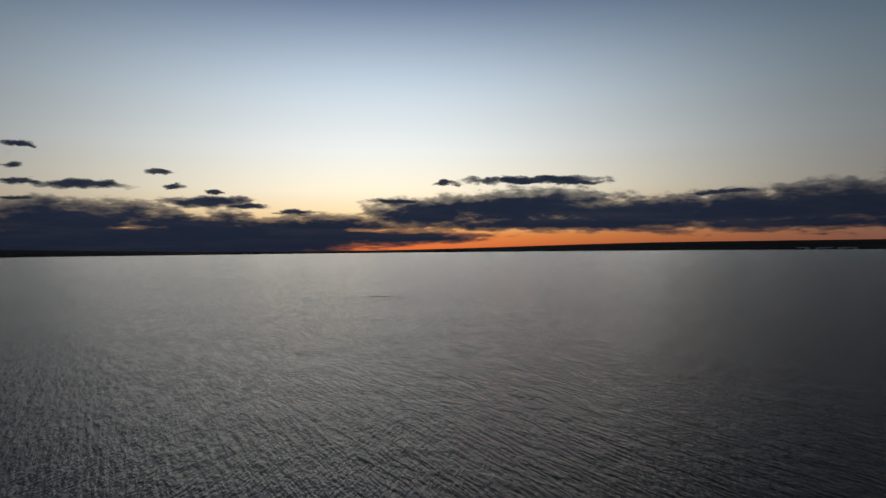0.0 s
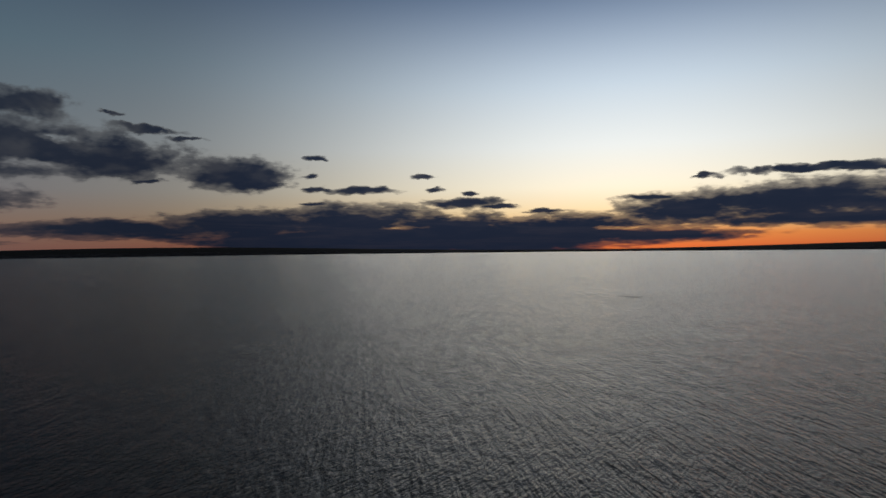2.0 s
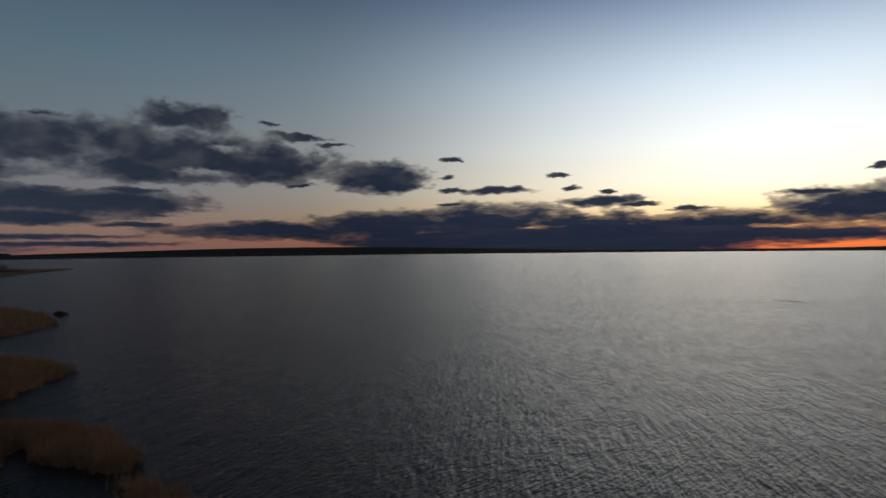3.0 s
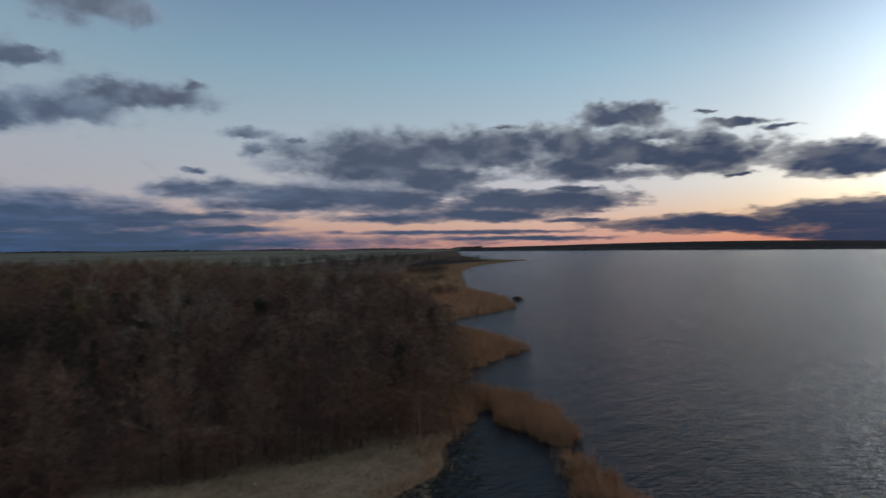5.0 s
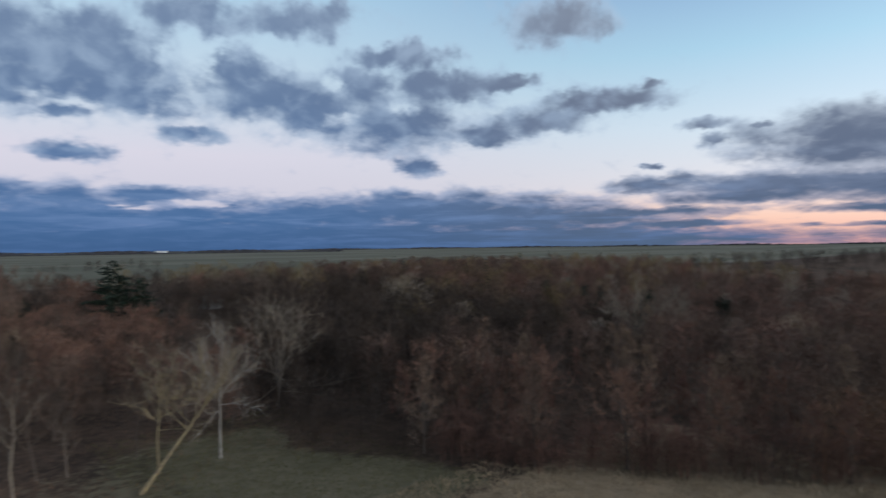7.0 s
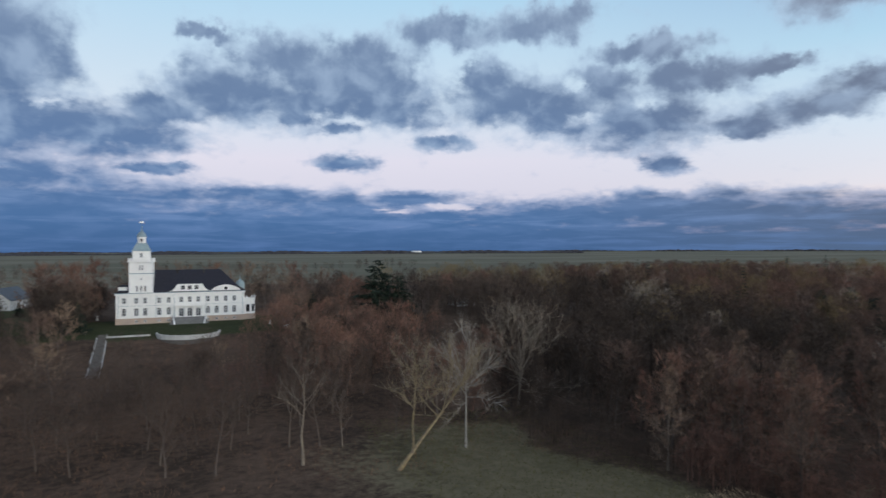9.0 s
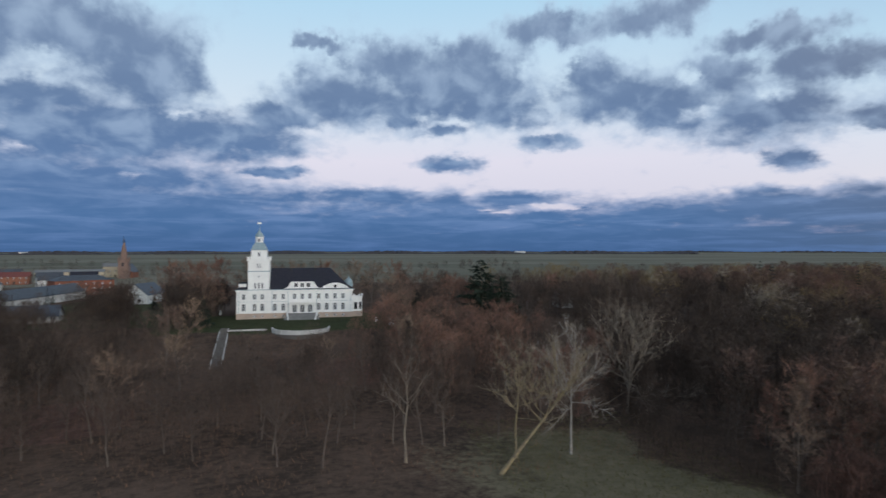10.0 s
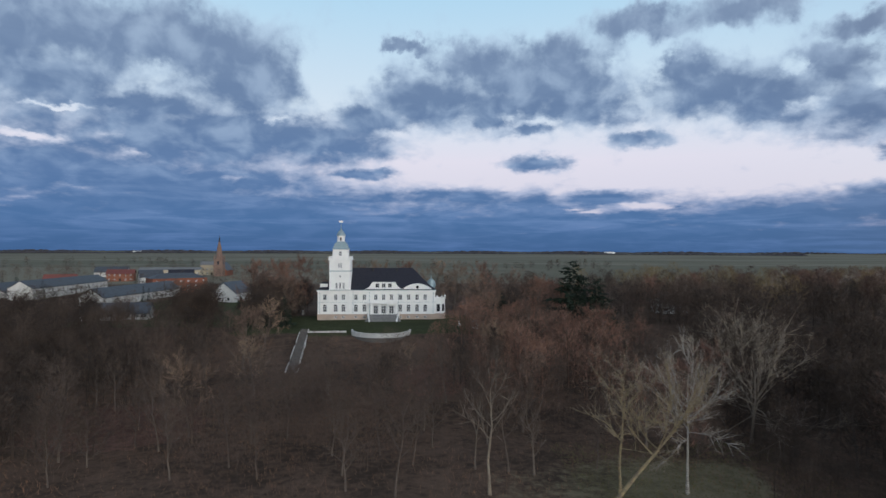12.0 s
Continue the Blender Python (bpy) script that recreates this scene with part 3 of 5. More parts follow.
def far_woods(name, radius, a0, a1, n, tall, label, deep=60):
    """A ragged belt of distant trees: thousands of low clumps along an arc."""
    rng = np.random.default_rng(n)
    a = np.radians(rng.uniform(a0, a1, n))
    r = radius + rng.uniform(-1, 1, n) * deep
    cx, cy = -np.sin(a) * r, np.cos(a) * r
    cz = height(cx, cy)
    h = tall * rng.uniform(0.5, 1.0, n) * (0.75 + 0.25 * np.sin(a * 40))
    w = rng.uniform(12, 26, n)
    k = np.arange(5) * 2 * np.pi / 5
    base = np.stack([np.cos(k), np.sin(k), 0 * k], -1)
    verts = np.concatenate([base, base * [[0.8, 0.8, 0]] + [0, 0, 0.65], [[0.15, 0.1, 1.0]]])
    faces = []
    for q in range(5):
        j = (q + 1) % 5
        faces += [(q, j, 5 + j), (q, 5 + j, 5 + q), (5 + q, 5 + j, 10)]
    faces = np.array(faces)
    vs = verts[None] * np.stack([w, w, h], -1)[:, None] + np.stack([cx, cy, cz - 2], -1)[:, None]
    fs = faces[None] + (np.arange(n) * len(verts))[:, None, None]
    return tagged(from_arrays(name, vs.reshape(-1, 3), fs.reshape(-1, 3), M_FARWOOD), label, "woods", kind="stuff")


far_woods("far_shore_woods", 3930, -60, 92, 2600, 16, "dark wooded far shore of the lake")
far_woods("horizon_woods", 4700, 92, 235, 2600, 17, "dark belt of woods on the horizon")
far_woods("field_woods", 3250, 146, 238, 2600, 13, "dark wood belt behind the fields", 320)


# ---- trees ----
def tube(points, radii, sides):
    """Verts and quads of a tapered limb along points."""
    p, r = np.asarray(points, float), np.asarray(radii, float)
    t = np.gradient(p, axis=0)
    t /= np.linalg.norm(t, axis=1)[:, None] + 1e-9
    ref = np.array([0.31, 0.87, 0.11]) if abs(t[0, 2]) > 0.6 else np.array([0.1, 0.2, 1.0])
    s = np.cross(t, ref)
    s /= np.linalg.norm(s, axis=1)[:, None] + 1e-9
    q = np.cross(t, s)
    a = np.arange(sides) * 2 * np.pi / sides
    v = p[:, None] + r[:, None, None] * (np.cos(a)[None, :, None] * s[:, None] + np.sin(a)[None, :, None] * q[:, None])
    i, j = np.meshgrid(np.arange(len(p) - 1), np.arange(sides), indexing="ij")
    k = (j + 1) % sides
    f = np.stack([i * sides + j, i * sides + k, (i + 1) * sides + k, (i + 1) * sides + j], -1).reshape(-1, 4)
    return v.reshape(-1, 3), f


class Wood:
    def __init__(self):
        self.v, self.f, self.n = [], [], 0

    def put(self, v, f):
        self.v.append(v)
        self.f.append(f + self.n)
        self.n += len(v)

    def arrays(self):
        return np.concatenate(self.v), np.concatenate(self.f)


def slivers(base, way, length, width, rng):
    """Thin triangles for twigs, leaves and blades."""
    n = len(base)
    side = np.cross(way, rng.normal(size=(n, 3)))
    side /= np.linalg.norm(side, axis=1)[:, None] + 1e-9
    v = np.stack([base - side * width[:, None] / 2, base + side * width[:, None] / 2, base + way * length[:, None]], 1)
    return v.reshape(-1, 3), np.arange(3 * n).reshape(-1, 3)


def grow(seed, tall, spread, first, limbs, up, subs, twigs, twig_len=0.9, twig_w=0.05, girth=0.022, lean=0.0, crook=0.25, sides=6, thick=1.0, fine=0.32, cone=0.6, rise_more=0.10, cluster=1.0):
    """A bare broadleaf tree: trunk, limbs and branches as tapered tubes, and a crown of twigs."""
    rng = np.random.default_rng(seed)
    wood = Wood()
    k = np.linspace(0, 1, 9)
    drift = np.cumsum(rng.normal(0, crook, (9, 2)), axis=0) * k[:, None]
    axis = np.stack([drift[:, 0] + lean * tall * k, drift[:, 1], tall * 0.92 * k], -1)
    rad = tall * girth * (1 - 0.85 * k) * np.where(k < 0.05, 1.35, 1)
    wood.put(*tube(axis, rad, sides))
    tb, tw = [], []
    for i in range(limbs):
        f = first + (1 - first) * cluster * ((i + rng.uniform(0.1, 0.9)) / limbs) ** 0.9
        o = np.array([np.interp(f, k, axis[:, c]) for c in range(3)])
        a = i * 2.4 + rng.uniform(-0.5, 0.5)
        rise = up + 0.9 * (f - first) + rng.normal(0, 0.15 if cluster == 1.0 else 0.5)
        way = np.array([math.cos(a), math.sin(a), rise])
        way /= np.linalg.norm(way)
        top = (f - first) / (1 - first)
        length = spread * (0.65 + 0.5 * math.sin(math.pi * min(1, 0.25 + 0.75 * top))) * (1.1 - cone * top) * rng.uniform(0.8, 1.15)
        pts = [o]
        for s in range(4):
            way = way + rng.normal(0, 0.16 + 0.08 * (rise_more < 0.05), 3) + np.array([0, 0, rise_more])
            way /= np.linalg.norm(way)
            pts.append(pts[-1] + way * length / 4)
        pts = np.array(pts)
        r0 = np.interp(f, k, rad) * rng.uniform(0.45, 0.65) * thick
        wood.put(*tube(pts, r0 * np.array([1, 0.75, 0.55, 0.35, 0.12]), 3))
        for s in range(subs):
            g = rng.uniform(0.25, 1.0) * 4
            lo = min(3, int(g))
            b = pts[lo] + (pts[lo + 1] - pts[lo]) * (g - lo)
            d = (pts[lo + 1] - pts[lo]) / (length / 4) + rng.normal(0, 0.6, 3) + np.array([0, 0, 0.25])
            d /= np.linalg.norm(d)
            m = length * rng.uniform(0.22, 0.42)
            end = b + d * m + np.array([0, 0, 0.1 * m])
            wood.put(*tube(np.array([b, end]), r0 * np.array([fine, 0.06]) + 0.008, 3))
            q = rng.uniform(0.15, 1.05, twigs)[:, None]
            tb.append(b + (end - b) * q + rng.normal(0, 0.10, (twigs, 3)) * m * 0.6)
            w = d + rng.normal(0, 0.65, (twigs, 3)) + np.array([0, 0, 0.15])
            tw.append(w / np.linalg.norm(w, axis=1)[:, None])
    tb, tw = np.concatenate(tb), np.concatenate(tw)
    crown = slivers(tb, tw, twig_len * rng.uniform(0.5, 1.3, len(tb)), twig_w * rng.uniform(0.6, 1.3, len(tb)), rng)
    return wood.arrays(), crown


def conifer(seed, tall, spread, whorls, first=0.12, ragged=0.25, tufts=20, flat=1.0):
    rng = np.random.default_rng(seed)
    wood = Wood()
    k = np.linspace(0, 1, 6)
    wood.put(*tube(np.stack([0 * k, 0 * k, tall * k], -1), tall * 0.014 * (1.03 - k), 6))
    tb, tw, tl = [], [], []
    for i in range(whorls):
        f = first + (1 - first) * i / whorls
        for j in range(6):
            a = i * 1.1 + j * 1.047 + rng.uniform(-0.2, 0.2)
            length = spread * (1.05 - f) ** (1.05 if flat == 1.0 else 0.75) * rng.uniform(1 - ragged, 1 + ragged)
            d = np.array([math.cos(a), math.sin(a), rng.uniform(-0.25, 0.12)])
            o = np.array([0, 0, (f + (rng.uniform(-0.6, 0.6) / whorls if flat < 1 else 0)) * tall])
            wood.put(*tube(np.array([o, o + d * length * 0.6, o + d * length + [0, 0, 0.1 * length]]), np.array([0.05, 0.03, 0.01]) * (1.2 - f), 3))
            m = tufts
            q = rng.uniform(0.15, 1.0, m)[:, None]
            tb.append(o + d * length * q)
            w = d * 0.6 + rng.normal(0, 0.55, (m, 3)) * (1, 1, flat) + np.array([0, 0, -0.2])
            tw.append(w / np.linalg.norm(w, axis=1)[:, None])
            tl.append(np.full(m, 0.28 * length + 0.25))
    tb, tw, tl = np.concatenate(tb), np.concatenate(tw), np.concatenate(tl)
    return wood.arrays(), slivers(tb, tw, tl * rng.uniform(0.6, 1.2, len(tb)), tl * 0.36, rng)


def tree(name, shape, bark, twig, label, category="tree", group="trees"):
    (wv, wf_), (cv, cf) = shape
    ob = empty(name, pose(0, 0, 0), label, category, group)
    from_arrays("trunk", wv, wf_, bark, ob, smooth=True)
    from_arrays("crown", cv, cf, twig, ob)
    return ob


def stand(ob, x, y, scale=1.0, turn=0.0, lift=-0.15):
    return pose(x, y, float(height(x, y)) + lift, 0, 0, turn) @ Matrix.Diagonal((scale, scale, scale, 1))


WOOD = "bare deciduous trees of the lakeside wood"
PARK = "bare trees of the palace park"
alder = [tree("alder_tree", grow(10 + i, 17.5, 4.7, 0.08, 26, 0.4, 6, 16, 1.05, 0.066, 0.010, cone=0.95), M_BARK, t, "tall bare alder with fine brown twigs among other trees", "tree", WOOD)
         for i, t in enumerate((M_TWIG, M_TWIG_RED, M_TWIG_RED, M_TWIG_DARK_SHADED))]
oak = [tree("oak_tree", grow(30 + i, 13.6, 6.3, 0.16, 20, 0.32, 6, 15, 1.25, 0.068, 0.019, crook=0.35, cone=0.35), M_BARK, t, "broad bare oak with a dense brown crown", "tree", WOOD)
       for i, t in enumerate((M_TWIG, M_TWIG_RED, M_TWIG_DARK_SHADED))]
poplar = [tree("willow_tree", grow(50 + i, 15, 9.8, 0.22, 15, 0.95, 16, 10, 1.0, 0.035, 0.016, fine=0.4, thick=1.0, cone=0.1, rise_more=0.03, cluster=0.4), M_BARK_PALE, M_TWIG_PALE, "pale grey bare willow with a rounded crown", "tree", WOOD)
          for i in range(2)]
slim = [tree("park_tree", grow(70 + i, 17.5, 4.8, 0.36 - 0.05 * i, 14 + 2 * i, 0.85, 8, 12, 1.1, 0.032, 0.0115, crook=0.5 + 0.3 * (i == 1), thick=1.25, fine=0.5, rise_more=0.06), b, M_TWIG_GREY, "slender bare park tree with a long trunk", "tree", PARK)
        for i, b in enumerate((M_BARK, M_BARK_PALE, M_BARK, M_BARK))]
spruce = [tree("spruce_tree", conifer(90 + i, 20, 5.9, 30, 0.08, 0.5), M_BARK, M_NEEDLE, "dark green spruce standing above the bare wood", "conifer", "conifers") for i in range(2)]


cedar = [tree("cedar_tree", conifer(95 + i, 20, 6.6, 18, 0.14, 0.6, 32, 0.75), M_BARK, M_NEEDLE, "broad dark conifer with ragged layered boughs above the bare park", "conifer", "conifers") for i in range(2)]


# ---- buildings ----
def panel(bm, x0, x1, z0, z1, holes, y0, y1):
    """A wall between y0 and y1 with rectangular openings right through it."""
    xs = sorted({x0, x1, *[c for h in holes for c in h[:2]]})
    zs = sorted({z0, z1, *[c for h in holes for c in h[2:]]})
    inside = lambda x, z: x0 < x < x1 and z0 < z < z1 and not any(h[0] < x < h[1] and h[2] < z < h[3] for h in holes)
    cache = {}

    def v(x, y, z):
        key = (round(x, 4), round(y, 4), round(z, 4))
        if key not in cache:
            cache[key] = bm.verts.new((x, y, z))
        return cache[key]
    mids = lambda s: list(zip(s, s[1:]))
    for a, b in mids(xs):
        for c, d in mids(zs):
            x, z = (a + b) / 2, (c + d) / 2
            if not inside(x, z):
                continue
            bm.faces.new((v(a, y0, c), v(b, y0, c), v(b, y0, d), v(a, y0, d)))
            bm.faces.new((v(a, y1, d), v(b, y1, d), v(b, y1, c), v(a, y1, c)))
            if not inside(a - 1e-3, z):
                bm.faces.new((v(a, y1, c), v(a, y0, c), v(a, y0, d), v(a, y1, d)))
            if not inside(b + 1e-3, z):
                bm.faces.new((v(b, y0, c), v(b, y1, c), v(b, y1, d), v(b, y0, d)))
            if not inside(x, c - 1e-3):
                bm.faces.new((v(a, y1, c), v(b, y1, c), v(b, y0, c), v(a, y0, c)))
            if not inside(x, d + 1e-3):
                bm.faces.new((v(a, y0, d), v(b, y0, d), v(b, y1, d), v(a, y1, d)))
    return bm


def pieces(name, mat, parent, *rows, bevel=0.0):
    for r in rows:
        part(name, boxes(r, bevel=bevel), mat, parent)


def window(parent, x0, x1, z0, z1, y=0.0, name="window", bars=1, cross=1, surround=0.0, arch=False, depth=0.16, glass=None):
    """Frame with glazing bars in an opening, a pane behind it, and a plaster surround with a sill."""
    w, ya, yb = 0.13, y + depth, y + depth + 0.08
    lights, cols, rows = [], bars + 1, cross + 1
    for i in range(cols):
        for k in range(rows):
            a, b = x0 + w + (x1 - x0 - 2 * w) * i / cols, x0 + w + (x1 - x0 - 2 * w) * (i + 1) / cols
            c, d = z0 + w + (z1 - z0 - 2 * w) * k / rows, z0 + w + (z1 - z0 - 2 * w) * (k + 1) / rows
            lights.append((a + (0.06 if i else 0), b - (0.06 if i < bars else 0), c + (0.035 if k else 0), d - (0.035 if k < cross else 0)))
    ob = part(name, panel(bmesh.new(), x0, x1, z0, z1, lights, ya, yb), M_FRAME, parent)
    part("pane", boxes((x0 + 0.02, x1 - 0.02, yb + 0.004, yb + 0.03, z0 + 0.02, z1 - 0.02)), glass or M_GLASS, ob, "glass pane")
    if surround:
        s = surround
        part("surround", panel(bmesh.new(), x0 - s, x1 + s, z0 - 0.1, z1 + (0.06 if arch else s), [(x0, x1, z0, z1)], y - 0.06, y - 0.003), M_TRIM, ob)
        part("sill", boxes((x0 - s - 0.06, x1 + s + 0.06, y - 0.2, y - 0.063, z0 - 0.12, z0)), M_TRIM, ob)
        if arch:
            bm, c, r = bmesh.new(), (x0 + x1) / 2, (x1 - x0) / 2 + s
            ring = [[bm.verts.new((c + rr * math.cos(math.pi * k / 8), yy, z1 + 0.06 + rr * math.sin(math.pi * k / 8) * 0.75)) for yy, rr in ((y - 0.08, r - s), (y - 0.08, r), (y - 0.003, r), (y - 0.003, r - s))]
                    for k in range(9)]
            for a, b in zip(ring, ring[1:]):
                for q in range(4):
                    bm.faces.new((a[q], a[(q + 1) % 4], b[(q + 1) % 4], b[q]))
            part("arch", bm, M_TRIM, ob)
    return ob


def hip_roof(x0, x1, y0, y1, z0, z1, rx0, rx1, over=0.5):
    """A hipped roof whose ridge runs from rx0 to rx1."""
    bm = bmesh.new()
    x0, x1, y0, y1 = x0 - over, x1 + over, y0 - over, y1 + over
    ym = (y0 + y1) / 2
    lo = [bm.verts.new((x, y, z0)) for x, y in ((x0, y0), (x1, y0), (x1, y1), (x0, y1))]
    # a slight break in the slope above the eaves
    k = 0.16
    t = [bm.verts.new((x + (r - x) * k * 1.5, y + (ym - y) * k * 1.5, z0 + (z1 - z0) * k)) for x, y, r in ((x0, y0, rx0), (x1, y0, rx1), (x1, y1, rx1), (x0, y1, rx0))]
    a, b = bm.verts.new((rx0, ym, z1)), bm.verts.new((rx1, ym, z1))
    for i in range(4):
        bm.faces.new((lo[i], lo[(i + 1) % 4], t[(i + 1) % 4], t[i]))
    bm.faces.new((t[0], t[1], b, a))
    bm.faces.new((t[2], t[3], a, b))
    bm.faces.new((t[1], t[2], b))
    bm.faces.new((t[3], t[0], a))
    bm.faces.new(lo[::-1])
    return bm


def gable_roof(x0, x1, y0, y1, z0, z1, over=0.5, thick=0.18):
    """Two slopes of some thickness, ridge along x."""
    ym = (y0 + y1) / 2
    drop = (z1 - z0) / (ym - y0) * over
    prof = [(y0 - over, z0 - drop), (ym, z1), (y1 + over, z0 - drop), (y1 + over, z0 - drop + thick), (ym, z1 + thick * 1.3), (y0 - over, z0 - drop + thick)]
    bm = prism([(a, b) for a, b in prof], x0 - over, x1 + over)
    bm.transform(Matrix(((0, 1, 0, 0), (1, 0, 0, 0), (0, 0, 1, 0), (0, 0, 0, 1))))
    bmesh.ops.recalc_face_normals(bm, faces=bm.faces)
    return bm


def palace():
    ob = empty("palace", pose(28.4, -223.2, 8.65, 0, 0, 180), "white two-storey palace with a clock tower and dark hipped roof", "palace")
    L, D, H = 39.8, 17.0, 10.2
    low = [2.36, 6.0, 8.6, 12.8, 15.7, 27.9, 30.7, 33.6, 36.4]
    up = low + [19.55, 22.2, 24.86]
    doors = [19.55, 22.2, 24.86]
    front = [(c - 0.68, c + 0.68, 2.75, 4.7) for c in low] + [(c - 0.62, c + 0.62, 6.75, 8.7) for c in up] + [(c - 0.8, c + 0.8, 2.05, 4.8) for c in doors]
    part("front_wall", panel(bmesh.new(), 0, L, 2.0, H, front, 0, 0.55), M_PLASTER, ob)
    side = [(c - 0.65, c + 0.65, a, b) for c in (3, 6.5, 10, 13.5) for a, b in ((2.75, 4.9), (6.75, 8.7))]
    for k, x in enumerate((0.0, L - 0.55)):
        bm = panel(bmesh.new(), 0.55, D - 0.55, 2.0, H, side, 0, 0.55)
        w = part("side_wall", bm, M_PLASTER, ob)
        w.matrix_basis = pose(x + 0.55, 0, 0, 0, 0, 90)
        for a in side:
            window(w, *a, y=0.0 if k == 0 else 0.1, depth=0.25)
    part("rear_wall", panel(bmesh.new(), 0, L, 2.0, H, [(c - 0.65, c + 0.65, a, b) for c in low for a, b in ((2.75, 4.9), (6.75, 8.7))], D - 0.55, D), M_PLASTER, ob)
    cellar = [(c - 0.45, c + 0.45, 0.55, 1.35) for c in low if c not in (2.36,)]
    part("plinth", panel(bmesh.new(), -0.12, L + 0.12, -0.4, 2.0, cellar, -0.14, 0.6), M_PLINTH, ob, "peach rendered plinth")
    pieces("plinth_side", M_PLINTH, ob, (-0.12, 0.5, 0.604, D + 0.1, -0.4, 2.0), (L - 0.5, L + 0.12, 0.604, D + 0.1, -0.4, 2.0), (0.5, L - 0.5, D - 0.5, D + 0.1, -0.4, 2.0))
    for h in cellar:
        window(ob, *h, y=-0.14, name="cellar_window", cross=0)
    for c in low:
        window(ob, c - 0.68, c + 0.68, 2.75, 4.7, surround=0.16, arch=True, glass=M_CURTAINED)
        bm = bmesh.new()
        fan = [bm.verts.new((c + 0.68 * math.cos(math.pi * k / 8), -0.02, 4.70 + 0.5 * math.sin(math.pi * k / 8))) for k in range(9)]
        bm.faces.new(fan)
        bmesh.ops.solidify(bm, geom=bm.faces[:], thickness=0.04)
        part("fanlight", bm, M_GLASS, ob, "dark half-round fanlight")
    for c in up:
        window(ob, c - 0.62, c + 0.62, 6.75, 8.7, surround=0.14, glass=M_CURTAINED)
    for c in doors:
        window(ob, c - 0.8, c + 0.8, 2.05, 4.8, name="french_door", cross=2, surround=0.2, glass=M_CURTAINED)
    # bands, pilasters and cornice
    pieces("string_course", M_TRIM, ob, (-0.1, L + 0.1, -0.12, -0.003, 5.72, 5.98), (-0.1, L + 0.1, -0.1, -0.003, 2.004, 2.18))
    pieces("cornice", M_TRIM, ob, (-0.35, L + 0.35, -0.42, -0.003, H - 0.35, H - 0.05), (-0.2, L + 0.2, -0.25, -0.003, H - 0.65, H - 0.354))
    part("gutter", boxes((-0.5, L + 0.5, -0.6, -0.425, H - 0.1, H + 0.08), bevel=0.03), M_COPPER, ob, "grey-green copper gutter")
    part("flashing", boxes((-0.12, L + 0.12, -0.17, -0.003, 5.984, 6.05)), M_COPPER, ob)
    for x in (0.62, 11.82, 17.35, 27.12, L - 0.72):
        part("downpipe", boxes((x, x + 0.12, -0.14, -0.02, 2.2, H - 0.66)), M_COPPER, ob)
    for x in (0.0, 11.2, 17.6, 26.5, L - 0.6):
        part("pilaster", boxes((x, x + 0.55, -0.16, 0.0, 2.18, H - 0.65), bevel=0.02), M_TRIM, ob)
    pieces("balcony", M_TRIM, ob, (17.5, 27.0, -1.5, -0.125, 5.5, 5.78), (17.5, 27.0, -1.5, -1.36, 5.783, 6.6), bevel=0.03)
    for x in (18.0, 20.9, 23.55, 26.4):
        part("column", lathe([(0.3, 2.0), (0.3, 2.2), (0.22, 2.3), (0.19, 5.2), (0.3, 5.3), (0.3, 5.5)], 10, 0, x, -1.25), M_TRIM, ob)
    # steps up to the doors
    steps = part("front_steps", boxes((17.4, 27.0, -1.55, -0.2, -0.4, 1.9)), M_STONE, ob, "grey stone steps")
    for k in range(11):
        pieces("step", M_STONE, steps, (17.3 - 0.12 * k, 27.1 + 0.12 * k, -1.6 - 0.42 * (k + 1), -1.56 if k == 0 else -1.6 - 0.42 * k, -0.4, 1.98 - 0.18 * k))
    for s, x in ((1, 16.9), (-1, 27.5)):
        bm = prism([(-0.2, -0.4), (-6.6, -0.4), (-6.6, 0.35), (-1.8, 2.5), (-0.2, 2.5)], -0.22, 0.22)
        bm.transform(Matrix(((0, 1, 0, 0), (1, 0, 0, 0), (0, 0, 1, 0), (0, 0, 0, 1))))
        bmesh.ops.recalc_face_normals(bm, faces=bm.faces)
        w = part("stair_wall", bm, M_PLASTER, ob)
        w.matrix_basis = pose(x, 0, 0, 0, 0, s * 7)
    # roof
    roof = part("roof", hip_roof(0, L, 0, D, H, 17.5, 7.5, 32.2), M_ROOF, ob, "dark slate hipped roof", False)
    for x in (17.9, 26.4):
        part("chimney", boxes((x, x + 0.55, 7.2, 7.8, 15.0, 17.3), (x - 0.08, x + 0.63, 7.1, 7.9, 17.3, 17.5)), M_IRON, roof)
    prof = [(15.9, H)] + [(15.9 + 2.4 * k / 8, H + 0.25 + 2.3 * (k / 8) ** 2.2) for k in range(9)]
    prof += [(28.6 - x, z) for x, z in [(q[0] - 15.9, q[1]) for q in prof[::-1]]]
    gab = part("centre_gable", prism(prof, 0.05, 0.5), M_PLASTER, ob)
    part("gable_coping", prism([(x, z + 0.14) for x, z in prof[1:-1]] + [(x, z - 0.05) for x, z in prof[1:-1][::-1]], -0.12, 0.62), M_TRIM, gab)
    part("gable_roof", boxes((18.4, 26.1, 0.5, 6.2, H + 2.0, H + 2.4)), M_ROOF, gab)
    for c in (20.1, 22.2, 24.35):
        part("dormer_window", boxes((c - 0.55, c + 0.55, 0.0, 0.06, H + 0.85, H + 2.15)), M_GLASS, gab, "dark glass pane")
